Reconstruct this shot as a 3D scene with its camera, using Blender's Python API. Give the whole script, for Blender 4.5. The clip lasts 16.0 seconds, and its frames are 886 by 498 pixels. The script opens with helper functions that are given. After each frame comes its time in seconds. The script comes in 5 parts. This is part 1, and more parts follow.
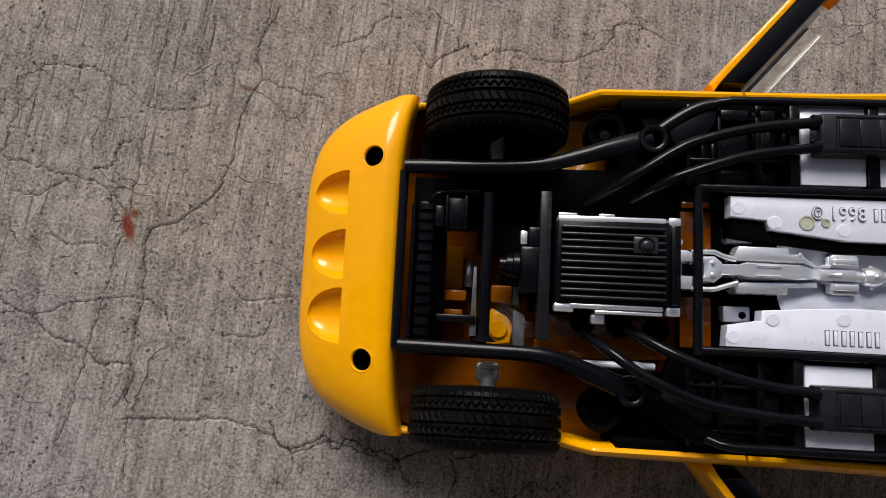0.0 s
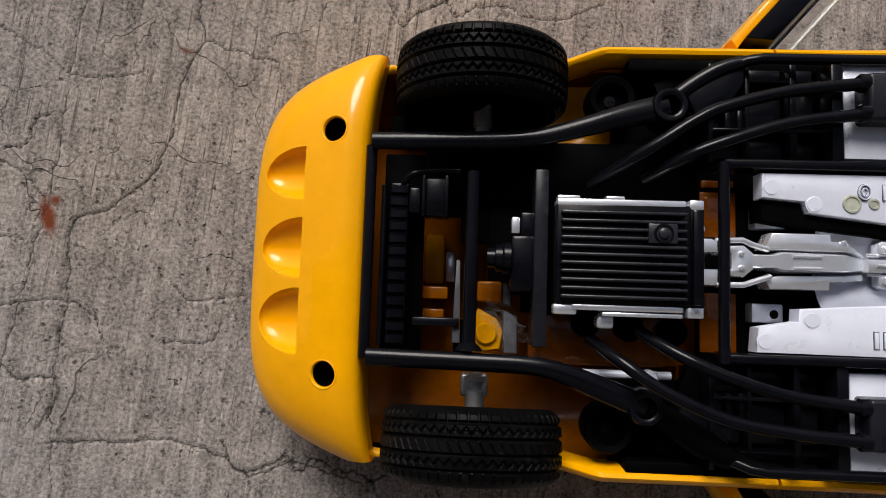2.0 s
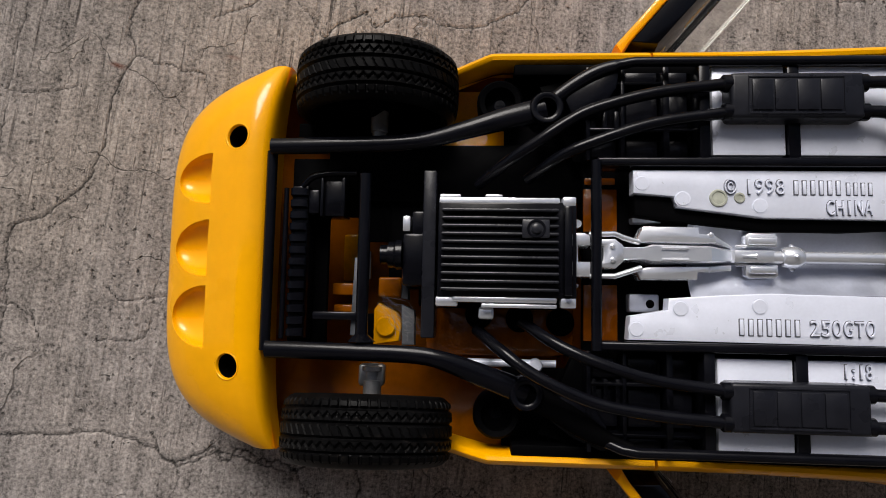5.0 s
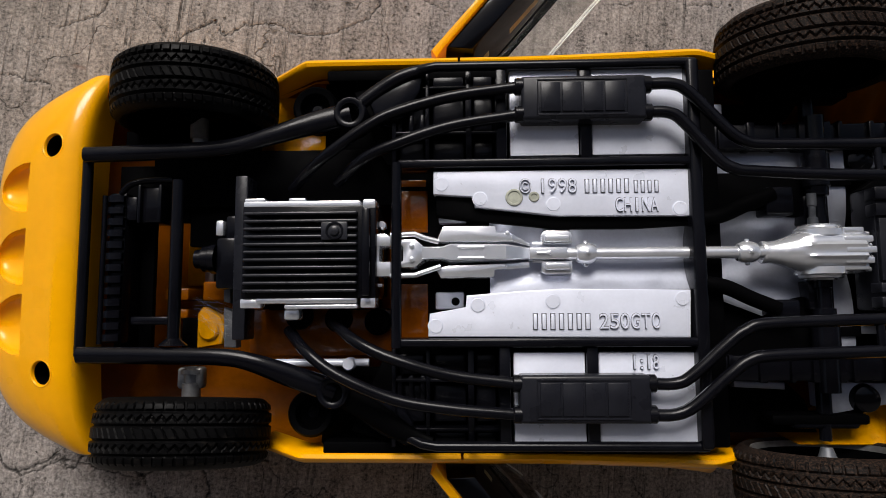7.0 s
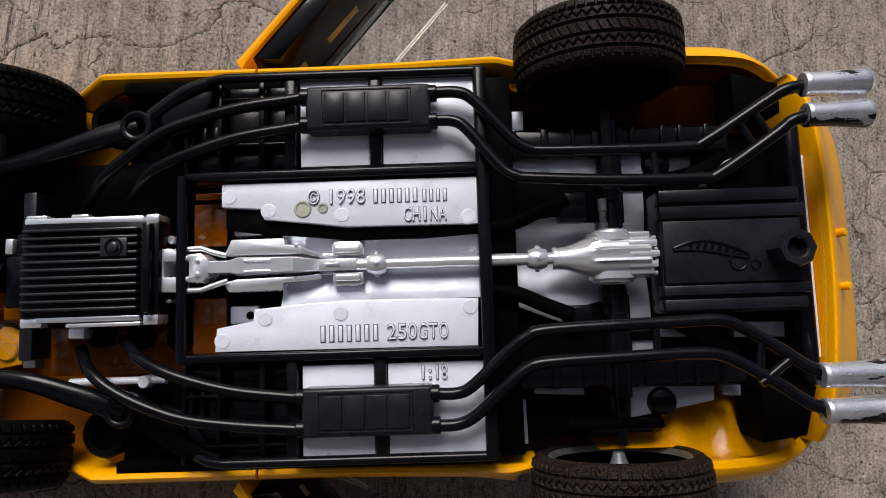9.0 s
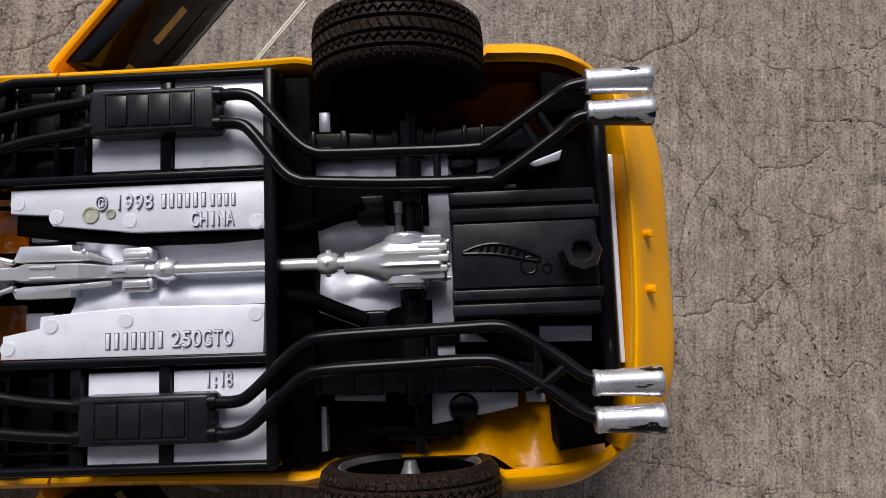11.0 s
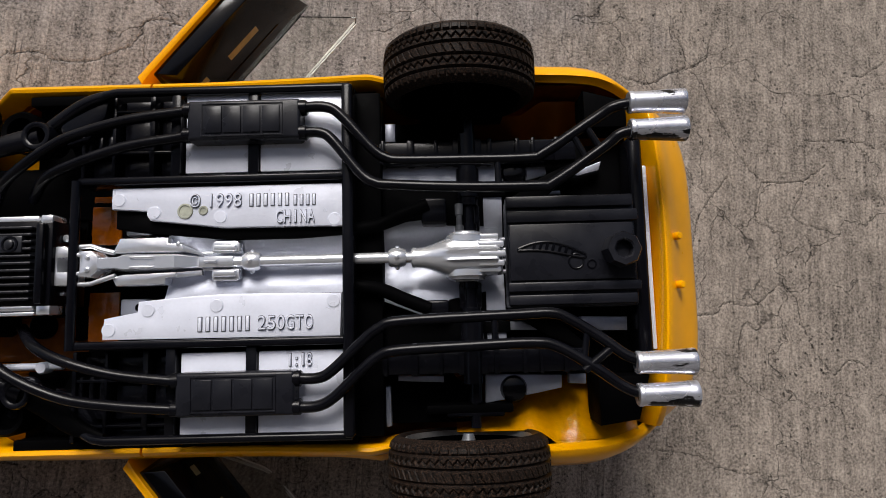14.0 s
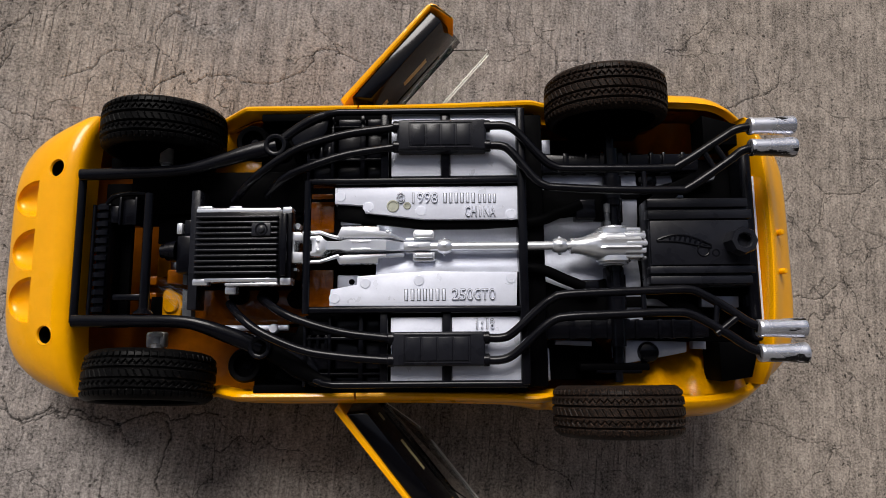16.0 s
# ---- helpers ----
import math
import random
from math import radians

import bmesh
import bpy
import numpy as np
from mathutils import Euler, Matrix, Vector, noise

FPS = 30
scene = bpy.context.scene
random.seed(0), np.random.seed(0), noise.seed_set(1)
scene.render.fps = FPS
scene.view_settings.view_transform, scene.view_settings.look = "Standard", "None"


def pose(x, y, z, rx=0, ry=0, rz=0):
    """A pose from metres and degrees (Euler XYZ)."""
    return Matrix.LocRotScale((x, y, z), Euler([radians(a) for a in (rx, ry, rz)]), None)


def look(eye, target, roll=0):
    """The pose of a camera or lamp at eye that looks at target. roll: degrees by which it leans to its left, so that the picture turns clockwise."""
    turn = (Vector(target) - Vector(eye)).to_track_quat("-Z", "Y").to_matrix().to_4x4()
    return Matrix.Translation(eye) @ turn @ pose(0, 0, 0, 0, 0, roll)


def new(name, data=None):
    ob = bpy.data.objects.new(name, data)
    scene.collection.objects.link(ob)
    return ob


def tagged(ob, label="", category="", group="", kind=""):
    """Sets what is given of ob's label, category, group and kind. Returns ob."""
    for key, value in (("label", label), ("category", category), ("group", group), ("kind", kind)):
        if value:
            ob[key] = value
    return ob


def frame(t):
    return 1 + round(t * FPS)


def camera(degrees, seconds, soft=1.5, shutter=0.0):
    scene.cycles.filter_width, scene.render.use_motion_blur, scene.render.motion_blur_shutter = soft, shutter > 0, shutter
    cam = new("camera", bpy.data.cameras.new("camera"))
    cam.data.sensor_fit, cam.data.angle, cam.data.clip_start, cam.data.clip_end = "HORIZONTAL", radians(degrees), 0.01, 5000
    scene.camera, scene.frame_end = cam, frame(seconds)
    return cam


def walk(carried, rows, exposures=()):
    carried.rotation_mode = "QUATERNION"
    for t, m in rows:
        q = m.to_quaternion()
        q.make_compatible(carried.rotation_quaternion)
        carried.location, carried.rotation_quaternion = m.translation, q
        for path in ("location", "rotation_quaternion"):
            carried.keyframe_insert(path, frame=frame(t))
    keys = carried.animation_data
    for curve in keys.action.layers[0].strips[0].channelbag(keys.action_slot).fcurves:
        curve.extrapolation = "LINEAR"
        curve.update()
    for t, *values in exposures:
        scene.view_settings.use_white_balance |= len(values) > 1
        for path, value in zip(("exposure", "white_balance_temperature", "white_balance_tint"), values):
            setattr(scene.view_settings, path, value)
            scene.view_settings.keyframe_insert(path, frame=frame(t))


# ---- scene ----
cam = camera(70.0, 16.0, soft=0.9)
PATH = [
    (0, -0.11052, -0.01574, 0.18561, 6.832, -5.709, 2.816),
    (0.5, -0.11334, -0.01383, 0.17607, 6.391, -6.198, 2.788),
    (1, -0.11121, -0.01067, 0.16702, 5.134, -6.371, 2.632),
    (1.5, -0.10754, -0.01076, 0.16286, 4.973, -6.352, 2.251),
    (2, -0.10704, -0.01024, 0.16133, 5.037, -7.176, 1.930),
    (2.5, -0.10384, -0.01149, 0.16161, 5.251, -6.906, 2.085),
    (3, -0.10278, -0.01137, 0.16266, 4.905, -7.276, 1.820),
    (3.5, -0.09792, -0.01217, 0.16578, 4.783, -6.656, 1.516),
    (5.8, -0.06864, -0.01164, 0.17368, 5.815, -5.806, 0.443),
    (6, -0.06377, -0.01177, 0.17419, 5.683, -6.177, 0.133),
    (6.5, -0.05434, -0.01142, 0.17646, 5.818, -6.781, -0.399),
    (7, -0.04712, -0.01229, 0.17933, 5.989, -7.481, -0.315),
    (7.5, -0.04145, -0.01224, 0.17867, 5.834, -7.679, -0.411),
    (8, -0.03304, -0.01186, 0.18118, 5.797, -7.441, -0.742),
    (8.5, -0.02064, -0.01314, 0.18345, 6.813, -8.210, -1.392),
    (9, -0.00754, -0.01175, 0.18408, 6.713, -8.921, -1.829),
    (9.5, 0.00822, -0.01170, 0.18744, 6.562, -8.744, -1.671),
    (10, 0.02253, -0.01243, 0.18873, 7.216, -7.830, -1.904),
    (10.2, 0.02950, -0.01082, 0.18810, 6.577, -7.469, -2.168),
    (12.5, 0.04148, -0.01083, 0.18901, 6.039, -7.905, -2.111),
    (13, 0.04159, -0.01100, 0.18950, 6.140, -7.968, -2.053),
    (13.5, 0.03894, -0.01209, 0.19269, 6.535, -8.023, -2.095),
    (14, 0.01938, -0.01609, 0.20191, 7.421, -9.126, -1.487),
    (14.5, -0.00681, -0.01963, 0.20763, 7.500, -9.951, -0.747),
    (15, -0.02137, -0.02140, 0.21549, 8.276, -9.405, -0.749),
    (15.5, -0.02523, -0.02451, 0.22502, 8.215, -8.805, -0.571),
    (16, -0.02841, -0.02706, 0.23183, 8.436, -8.680, -0.430),
]
walk(cam, [(t, pose(x, y, z, rx, ry, rz)) for t, x, y, z, rx, ry, rz in PATH])

# ---- daylight: overcast sky with a wide soft sun ----
SUN_EL, SUN_AZ = radians(41), radians(18)
world = bpy.data.worlds.new("overcast_sky")
scene.world = world
world.use_nodes = True
wn = world.node_tree
sky = wn.nodes.new("ShaderNodeTexSky")
sky.sky_type, sky.sun_disc = "NISHITA", False
sky.sun_elevation, sky.sun_rotation = SUN_EL, -SUN_AZ
sky.air_density, sky.dust_density = 1.0, 4.0
wn.links.new(sky.outputs[0], wn.nodes["Background"].inputs[0])
wn.nodes["Background"].inputs[1].default_value = 0.05
sun = new("sun", bpy.data.lights.new("sun", "SUN"))
sun.data.energy, sun.data.angle, sun.data.color = 2.5, radians(30), (1.0, 0.965, 0.94)
sun.matrix_world = look((-math.sin(SUN_AZ) * math.cos(SUN_EL), math.cos(SUN_AZ) * math.cos(SUN_EL), math.sin(SUN_EL)), (0, 0, 0))
scene.view_settings.exposure = 0.32


# ---- materials ----
def material(name, base, rough=0.5, metal=0.0, scale=400.0, vary=0.15, bump=0.1, coat=0.0, spec=0.5, detail_scale=6.0):
    """A procedural surface: two scales of colour variation, roughness variation and a fine relief."""
    m = bpy.data.materials.new(name)
    m.use_nodes = True
    nt = m.node_tree
    b = nt.nodes["Principled BSDF"]
    b.inputs["Metallic"].default_value = metal
    b.inputs["Coat Weight"].default_value = coat
    b.inputs["Coat Roughness"].default_value = 0.07
    b.inputs["Specular IOR Level"].default_value = spec
    tc = nt.nodes.new("ShaderNodeTexCoord")
    fine = nt.nodes.new("ShaderNodeTexNoise")
    fine.inputs["Scale"].default_value = scale
    fine.inputs["Detail"].default_value = 6
    broad = nt.nodes.new("ShaderNodeTexNoise")
    broad.inputs["Scale"].default_value = scale / detail_scale
    broad.inputs["Detail"].default_value = 3
    for n in (fine, broad):
        nt.links.new(tc.outputs["Object"], n.inputs["Vector"])
    mix = nt.nodes.new("ShaderNodeMath")
    mix.operation = "ADD"
    nt.links.new(fine.outputs[0], mix.inputs[0])
    nt.links.new(broad.outputs[0], mix.inputs[1])
    ramp = nt.nodes.new("ShaderNodeMapRange")
    ramp.inputs[1].default_value, ramp.inputs[2].default_value = 0.6, 1.4
    ramp.inputs[3].default_value, ramp.inputs[4].default_value = 1 - vary, 1 + vary
    nt.links.new(mix.outputs[0], ramp.inputs[0])
    mul = nt.nodes.new("ShaderNodeVectorMath")
    mul.operation = "SCALE"
    mul.inputs[0].default_value = base
    nt.links.new(ramp.outputs[0], mul.inputs["Scale"])
    nt.links.new(mul.outputs[0], b.inputs["Base Color"])
    rr = nt.nodes.new("ShaderNodeMapRange")
    rr.inputs[1].default_value, rr.inputs[2].default_value = 0.35, 0.7
    rr.inputs[3].default_value, rr.inputs[4].default_value = rough * 0.8, min(1, rough * 1.3)
    nt.links.new(broad.outputs[0], rr.inputs[0])
    nt.links.new(rr.outputs[0], b.inputs["Roughness"])
    bp = nt.nodes.new("ShaderNodeBump")
    bp.inputs["Strength"].default_value = bump
    bp.inputs["Distance"].default_value = 0.0002
    nt.links.new(fine.outputs[0], bp.inputs["Height"])
    nt.links.new(bp.outputs[0], b.inputs["Normal"])
    return m


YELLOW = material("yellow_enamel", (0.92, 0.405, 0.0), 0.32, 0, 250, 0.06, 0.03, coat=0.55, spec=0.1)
# inside of the yellow shell; its shade is mixed into this darker amber
AMBER = material("shaded_inner_amber", (0.28, 0.08, 0.001), 0.2, 0, 300, 0.3, 0.7, spec=0.16)
BLACK = material("black_satin_plastic", (0.0036, 0.0037, 0.0055), 0.2, 0, 900, 0.3, 0.05, spec=0.2)
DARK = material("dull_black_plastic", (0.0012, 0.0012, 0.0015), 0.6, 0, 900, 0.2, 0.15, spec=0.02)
SILVER = material("silver_painted_plastic", (0.78, 0.81, 0.92), 0.34, 0.16, 1400, 0.04, 0.05)
BRIGHT = material("bright_silver_plating", (0.93, 0.95, 1.0), 0.2, 0.72, 900, 0.05, 0.05)
ALLOY = material("dull_silver_lacquer", (0.40, 0.42, 0.49), 0.42, 0.6, 1400, 0.08, 0.08)
CHROME = material("worn_chrome", (0.74, 0.755, 0.83), 0.27, 0.8, 500, 0.15, 0.08)
STEEL = material("dull_axle_steel", (0.42, 0.41, 0.40), 0.4, 0.8, 700, 0.3, 0.15)
RUBBER = material("black_rubber", (0.0026, 0.0025, 0.0027), 0.5, 0, 500, 0.6, 0.25, spec=0.07)
# lighter copy of the inside colour, for places that catch light
BRIGHT_INNER = material("bright_inner_yellow", (0.68, 0.29, 0.0), 0.13, 0, 650, 0.15, 1.0, spec=0.4)
# darker amber for panels set high; the shade of depth is in the colour
EMBER = material("shaded_dark_amber", (0.19, 0.048, 0.001), 0.09, 0, 420, 0.4, 1.0, spec=0.6)
GREYED = material("worn_grey_strut", (0.09, 0.095, 0.105), 0.35, 0.2, 500, 0.5, 0.2)
# lighter copy of the black plastic, a painted highlight for ribs and plug
RIBBED = material("highlit_rib_black", (0.016, 0.0165, 0.021), 0.28, 0, 900, 0.3, 0.06, spec=0.4)
MOULD = material("charcoal_moulded_plastic", (0.0105, 0.011, 0.015), 0.3, 0, 900, 0.3, 0.06, spec=0.25)
LINER = material("black_gloss_liner", (0.002, 0.002, 0.003), 0.14, 0, 500, 0.15, 0.04, spec=0.35)
PANE_EDGE = material("frosted_plastic_edge", (0.62, 0.61, 0.57), 0.3, 0, 700, 0.2, 0.1)


def chipped(m, scale, low, high, under=(0.004, 0.004, 0.005, 1), stretch=(1, 1, 1)):
    """Flakes the plating off a material in ragged chips."""
    nt = m.node_tree
    b = nt.nodes["Principled BSDF"]
    tc = nt.nodes.new("ShaderNodeTexCoord")
    n = nt.nodes.new("ShaderNodeTexNoise")
    n.inputs["Scale"].default_value, n.inputs["Detail"].default_value, n.inputs["Roughness"].default_value = scale, 6, 0.65
    mp = nt.nodes.new("ShaderNodeMapping")
    mp.inputs["Scale"].default_value = stretch
    nt.links.new(tc.outputs["Object"], mp.inputs["Vector"])
    nt.links.new(mp.outputs[0], n.inputs["Vector"])
    r = nt.nodes.new("ShaderNodeMapRange")
    r.inputs[1].default_value, r.inputs[2].default_value = low, high
    nt.links.new(n.outputs[0], r.inputs[0])
    mix = nt.nodes.new("ShaderNodeMix")
    mix.data_type = "RGBA"
    mix.inputs[7].default_value = under
    nt.links.new(r.outputs[0], mix.inputs[0])
    nt.links.new(b.inputs["Base Color"].links[0].from_socket, mix.inputs[6])
    nt.links.new(mix.outputs[2], b.inputs["Base Color"])
    metal = nt.nodes.new("ShaderNodeMapRange")
    metal.inputs[3].default_value, metal.inputs[4].default_value = b.inputs["Metallic"].default_value, 0.0
    nt.links.new(r.outputs[0], metal.inputs[0])
    nt.links.new(metal.outputs[0], b.inputs["Metallic"])


chipped(CHROME, 330, 0.575, 0.585, stretch=(0.28, 1, 1))
chipped(YELLOW, 420, 0.715, 0.74, (0.25, 0.10, 0.01, 1))
DUSTY = material("dusty_rubber", (0.005, 0.0043, 0.004), 0.55, 0, 500, 0.6, 0.25, spec=0.1)
chipped(RUBBER, 260, 0.6, 0.85, (0.022, 0.018, 0.015, 1))
chipped(DUSTY, 2600, 0.46, 0.72, (0.062, 0.036, 0.024, 1))
GLASS = bpy.data.materials.new("clear_plastic")
GLASS.use_nodes = True
gb = GLASS.node_tree.nodes["Principled BSDF"]
gb.inputs["Base Color"].default_value = (0.93, 0.93, 0.9, 1)
gb.inputs["Transmission Weight"].default_value = 1.0
gb.inputs["Roughness"].default_value = 0.06
gb.inputs["IOR"].default_value = 1.45


# ---- mesh helpers (millimetres in the car's own frame: u to the tail, v across, w up from the floor pan) ----
MM = 0.00094


def part(name, bm, mat, parent, label="", smooth=40, flip=True):
    """One mesh object under a thing or a part; the bmesh is in millimetres."""
    bmesh.ops.scale(bm, vec=(MM, MM, MM), verts=bm.verts)
    if flip:
        bmesh.ops.recalc_face_normals(bm, faces=bm.faces)
    me = bpy.data.meshes.new(name)
    bm.to_mesh(me)
    bm.free()
    me.materials.append(mat)
    ob = new(name, me)
    ob.parent = parent
    if smooth:
        me.shade_smooth()
        me.set_sharp_from_angle(angle=radians(smooth))
    if label:
        ob["label"] = label
    return ob


def box(bm, u0, u1, v0, v1, w0, w1, bevel=0.3, segments=2):
    r = bmesh.ops.create_cube(bm, size=1, matrix=Matrix.LocRotScale(((u0 + u1) / 2, (v0 + v1) / 2, (w0 + w1) / 2), None, (abs(u1 - u0), abs(v1 - v0), abs(w1 - w0))))
    if bevel:
        edges = list({e for v in r["verts"] for e in v.link_edges})
        bmesh.ops.bevel(bm, geom=edges, offset=bevel, segments=segments, affect="EDGES", profile=0.5)
    return bm


def prism(bm, outline, w0, w1, bevel=0.25):
    """An outline in u, v made into a slab between two heights."""
    low = [bm.verts.new((u, v, w0)) for u, v in outline]
    face = bm.faces.new(low)
    out = bmesh.ops.extrude_face_region(bm, geom=[face])
    top = [g for g in out["geom"] if isinstance(g, bmesh.types.BMVert)]
    for t in top:
        t.co.z = w1
    if bevel:
        edges = [e for e in {e for v in top for e in v.link_edges} if all(v in top for v in e.verts)]
        bmesh.ops.bevel(bm, geom=edges, offset=bevel, segments=2, affect="EDGES", profile=0.5)
    return bm


def smooth_line(points, steps=6):
    """A Catmull-Rom curve through the points."""
    p = [np.array(q, float) for q in points]
    p = [2 * p[0] - p[1]] + p + [2 * p[-1] - p[-2]]
    out = []
    for i in range(1, len(p) - 2):
        for k in range(steps):
            t = k / steps
            out.append(0.5 * (2 * p[i] + (p[i + 1] - p[i - 1]) * t + (2 * p[i - 1] - 5 * p[i] + 4 * p[i + 1] - p[i + 2]) * t ** 2 + (3 * p[i] - p[i - 1] - 3 * p[i + 1] + p[i + 2]) * t ** 3))
    out.append(p[-2])
    return out


def tube(bm, points, radius, sides=14, curve=True, squash=1.0):
    """A round bar along a path. radius may be a list, one for each point of a straight path."""
    line = smooth_line(points) if curve else [np.array(q, float) for q in points]
    radii = radius if isinstance(radius, (list, tuple)) else [radius] * len(line)
    rings = []
    for i, c in enumerate(line):
        d = line[min(i + 1, len(line) - 1)] - line[max(i - 1, 0)]
        d = d / np.linalg.norm(d)
        ref = np.array((0, 0, 1.0)) if abs(d[2]) < 0.9 else np.array((1.0, 0, 0))
        a = np.cross(d, ref)
        a /= np.linalg.norm(a)
        b = np.cross(a, d)
        rings.append([bm.verts.new(c + radii[i] * (math.cos(k * math.tau / sides) * a + squash * math.sin(k * math.tau / sides) * b)) for k in range(sides)])
    for r0, r1 in zip(rings, rings[1:]):
        for k in range(sides):
            bm.faces.new((r0[k], r0[(k + 1) % sides], r1[(k + 1) % sides], r1[k]))
    bm.faces.new(rings[0])
    bm.faces.new(list(reversed(rings[-1])))
    return bm


def lathe(bm, profile, centre, axis, sides=32):
    """A body of revolution: profile of (along, radius), closed where the radius is zero."""
    c, d = np.array(centre, float), np.array(axis, float)
    d /= np.linalg.norm(d)
    ref = np.array((0, 0, 1.0)) if abs(d[2]) < 0.9 else np.array((1.0, 0, 0))
    a = np.cross(d, ref)
    a /= np.linalg.norm(a)
    b = np.cross(d, a)
    rings = []
    for s, r in profile:
        if r == 0:
            rings.append([bm.verts.new(c + s * d)])
        else:
            rings.append([bm.verts.new(c + s * d + r * (math.cos(k * math.tau / sides) * a + math.sin(k * math.tau / sides) * b)) for k in range(sides)])
    for r0, r1 in zip(rings, rings[1:]):
        for k in range(sides):
            k1 = (k + 1) % sides
            if len(r0) == 1 and len(r1) == 1:
                continue
            if len(r0) == 1:
                bm.faces.new((r0[0], r1[k1], r1[k]))
            elif len(r1) == 1:
                bm.faces.new((r0[k], r0[k1], r1[0]))
            else:
                bm.faces.new((r0[k], r0[k1], r1[k1], r1[k]))
    return bm


def grid_mesh(bm, rows):
    """A sheet from rows of points of equal length."""
    made = [[bm.verts.new(p) for p in row] for row in rows]
    for r0, r1 in zip(made, made[1:]):
        for k in range(len(r0) - 1):
            bm.faces.new((r0[k], r0[k + 1], r1[k + 1], r1[k]))
    return bm


def B():
    return bmesh.new()


# ---- the ground: one broom-finished concrete sheet to the horizon ----
def stretch(lo, hi, step, far):
    """Even steps between lo and hi, then growing ones out to far on both sides."""
    mid = np.arange(lo, hi + step / 2, step)
    grow = step * np.cumsum(1.35 ** np.arange(1, 60))
    grow = grow[grow < far]
    return np.concatenate([lo - grow[::-1], mid, hi + grow])


NOSE_CRACKS = [
    (0.32, [(-146, 79), (-150, 64), (-150, 55), (-155, 44), (-157, 30), (-161, 20), (-169, 13), (-177, 9), (-177, -2), (-177, -12)]),
    (0.30, [(-215, -13), (-206, -18), (-198, -23), (-190, -26), (-185, -29), (-178, -30)]),
    (0.30, [(-179, -45), (-166, -45), (-154, -44), (-140, -47), (-134, -51), (-126, -49), (-117, -50), (-105, -54)]),
    (0.20, [(-177, -12), (-188, -13), (-197, -14), (-206, -18)]),
    (0.20, [(-177, -12), (-172, -15), (-168, -21)]),
    (0.22, [(-212, 54), (-199, 55), (-189, 50), (-180, 44), (-163, 46)]),
    (0.20, [(-220, 27), (-210, 23), (-201, 21), (-190, 17), (-184, 13)]),
]
JOINT_LINES = [
    (0.26, [(-177, 77), (-180, 45), (-183, 17), (-186, -4), (-190, -26), (-196, -53)]),
    (0.24, [(-177, -12), (-178, -30), (-178, -45), (-177, -64)]),
    (0.20, [(-213, 70), (-216, 58)]),
    (0.18, [(-212, 54), (-212, 46), (-218, 35), (-220, 27)]),
    (0.16, [(-149, 55), (-140, 52), (-132, 50), (-129, 44)]),
    (0.16, [(-154, -6), (-150, -10), (-136, -9)]),
    (0.16, [(-154, -21), (-144, -21), (-141, -16)]),
    (0.16, [(-205, 7), (-199, 3), (-188, 3)]),
    (0.15, [(-195, 24), (-189, 25), (-188, 31), (-184, 34)]),
    (0.15, [(-201, 21), (-209, 16), (-216, 17)]),
]
SIDE_CRACKS = [
    (0.26, [(-100, 63), (-96, 67), (-91, 70), (-88, 67), (-81, 70), (-74, 72), (-61, 69), (-46, 74), (-42, 81), (-41, 83), (-32, 82), (-22, 78)]),
    (0.24, [(-43, 101), (-41, 92), (-35, 85), (-32, 82)]),
    (0.22, [(-100, 63), (-107, 71), (-113, 78), (-122, 71), (-130, 67)]),
    (0.22, [(-91, 70), (-93, 77), (-98, 81), (-98, 89), (-94, 94), (-88, 94)]),
    (0.26, [(-151, 83), (-143, 88), (-142, 92)]),
    (0.24, [(-151, 83), (-148, 78), (-150, 69)]),
    (0.24, [(45, 103), (47, 96), (54, 89), (54, 80)]),
    (0.18, [(54, 85), (65, 85), (67, 93)]),
]
LOW_CRACKS = [
    (0.34, [(-139, -44), (-135, -48), (-125, -46), (-120, -49), (-117, -46), (-112, -49), (-107, -50), (-103, -53), (-98, -51), (-92, -49), (-88, -53), (-81, -51), (-71, -51)]),
    (0.32, [(-88, -53), (-87, -57), (-88, -63), (-89, -72), (-89, -77)]),
    (0.24, [(-103, -53), (-100, -59), (-95, -60)]),
    (0.24, [(-76, -61), (-71, -62), (-66, -58), (-61, -60), (-58, -58), (-53, -63), (-42, -64)]),
    (0.30, [(31, -60), (37, -67), (41, -71), (52, -75), (55, -81)]),
    (0.20, [(-41, -71), (-26, -72), (-23, -70)]),
    (0.20, [(-73, -52), (-72, -63), (-72, -74)]),
]
TAIL_CRACKS = [
    (0.26, [(119, 71), (130, 69), (137, 73), (143, 75), (150, 66), (154, 55), (160, 46), (170, 33)]),
    (0.22, [(143, 75), (142, 84), (138, 91)]),
    (0.20, [(143, 75), (151, 80), (154, 87)]),
    (0.20, [(170, 33), (186, 33), (196, 40)]),
    (0.20, [(186, 33), (182, 20), (199, 14)]),
    (0.22, [(156, 35), (146, 25), (141, 17), (139, 6), (140, -12)]),
    (0.24, [(134, -14), (141, -13), (147, -13), (153, -9), (165, -11), (174, -5), (180, -8), (182, -18), (187, -31), (191, -36)]),
]
FAR_CRACKS = [
    (0.20, [(191, -36), (198, -31), (205, -34)]),
    (0.20, [(190, 49), (210, 49), (218, 47)]),
    (0.22, [(134, -14), (139, -24), (147, -36)]),
    (0.20, [(186, -43), (193, -49), (194, -58)]),
    (0.22, [(120, -57), (134, -59), (145, -65), (158, -67)]),
    (0.18, [(169, 33), (166, 20), (173, 15)]),
    (0.18, [(185, 14), (187, 8), (184, 3)]),
    (0.22, [(211, 75), (218, 76), (226, 81)]),
]


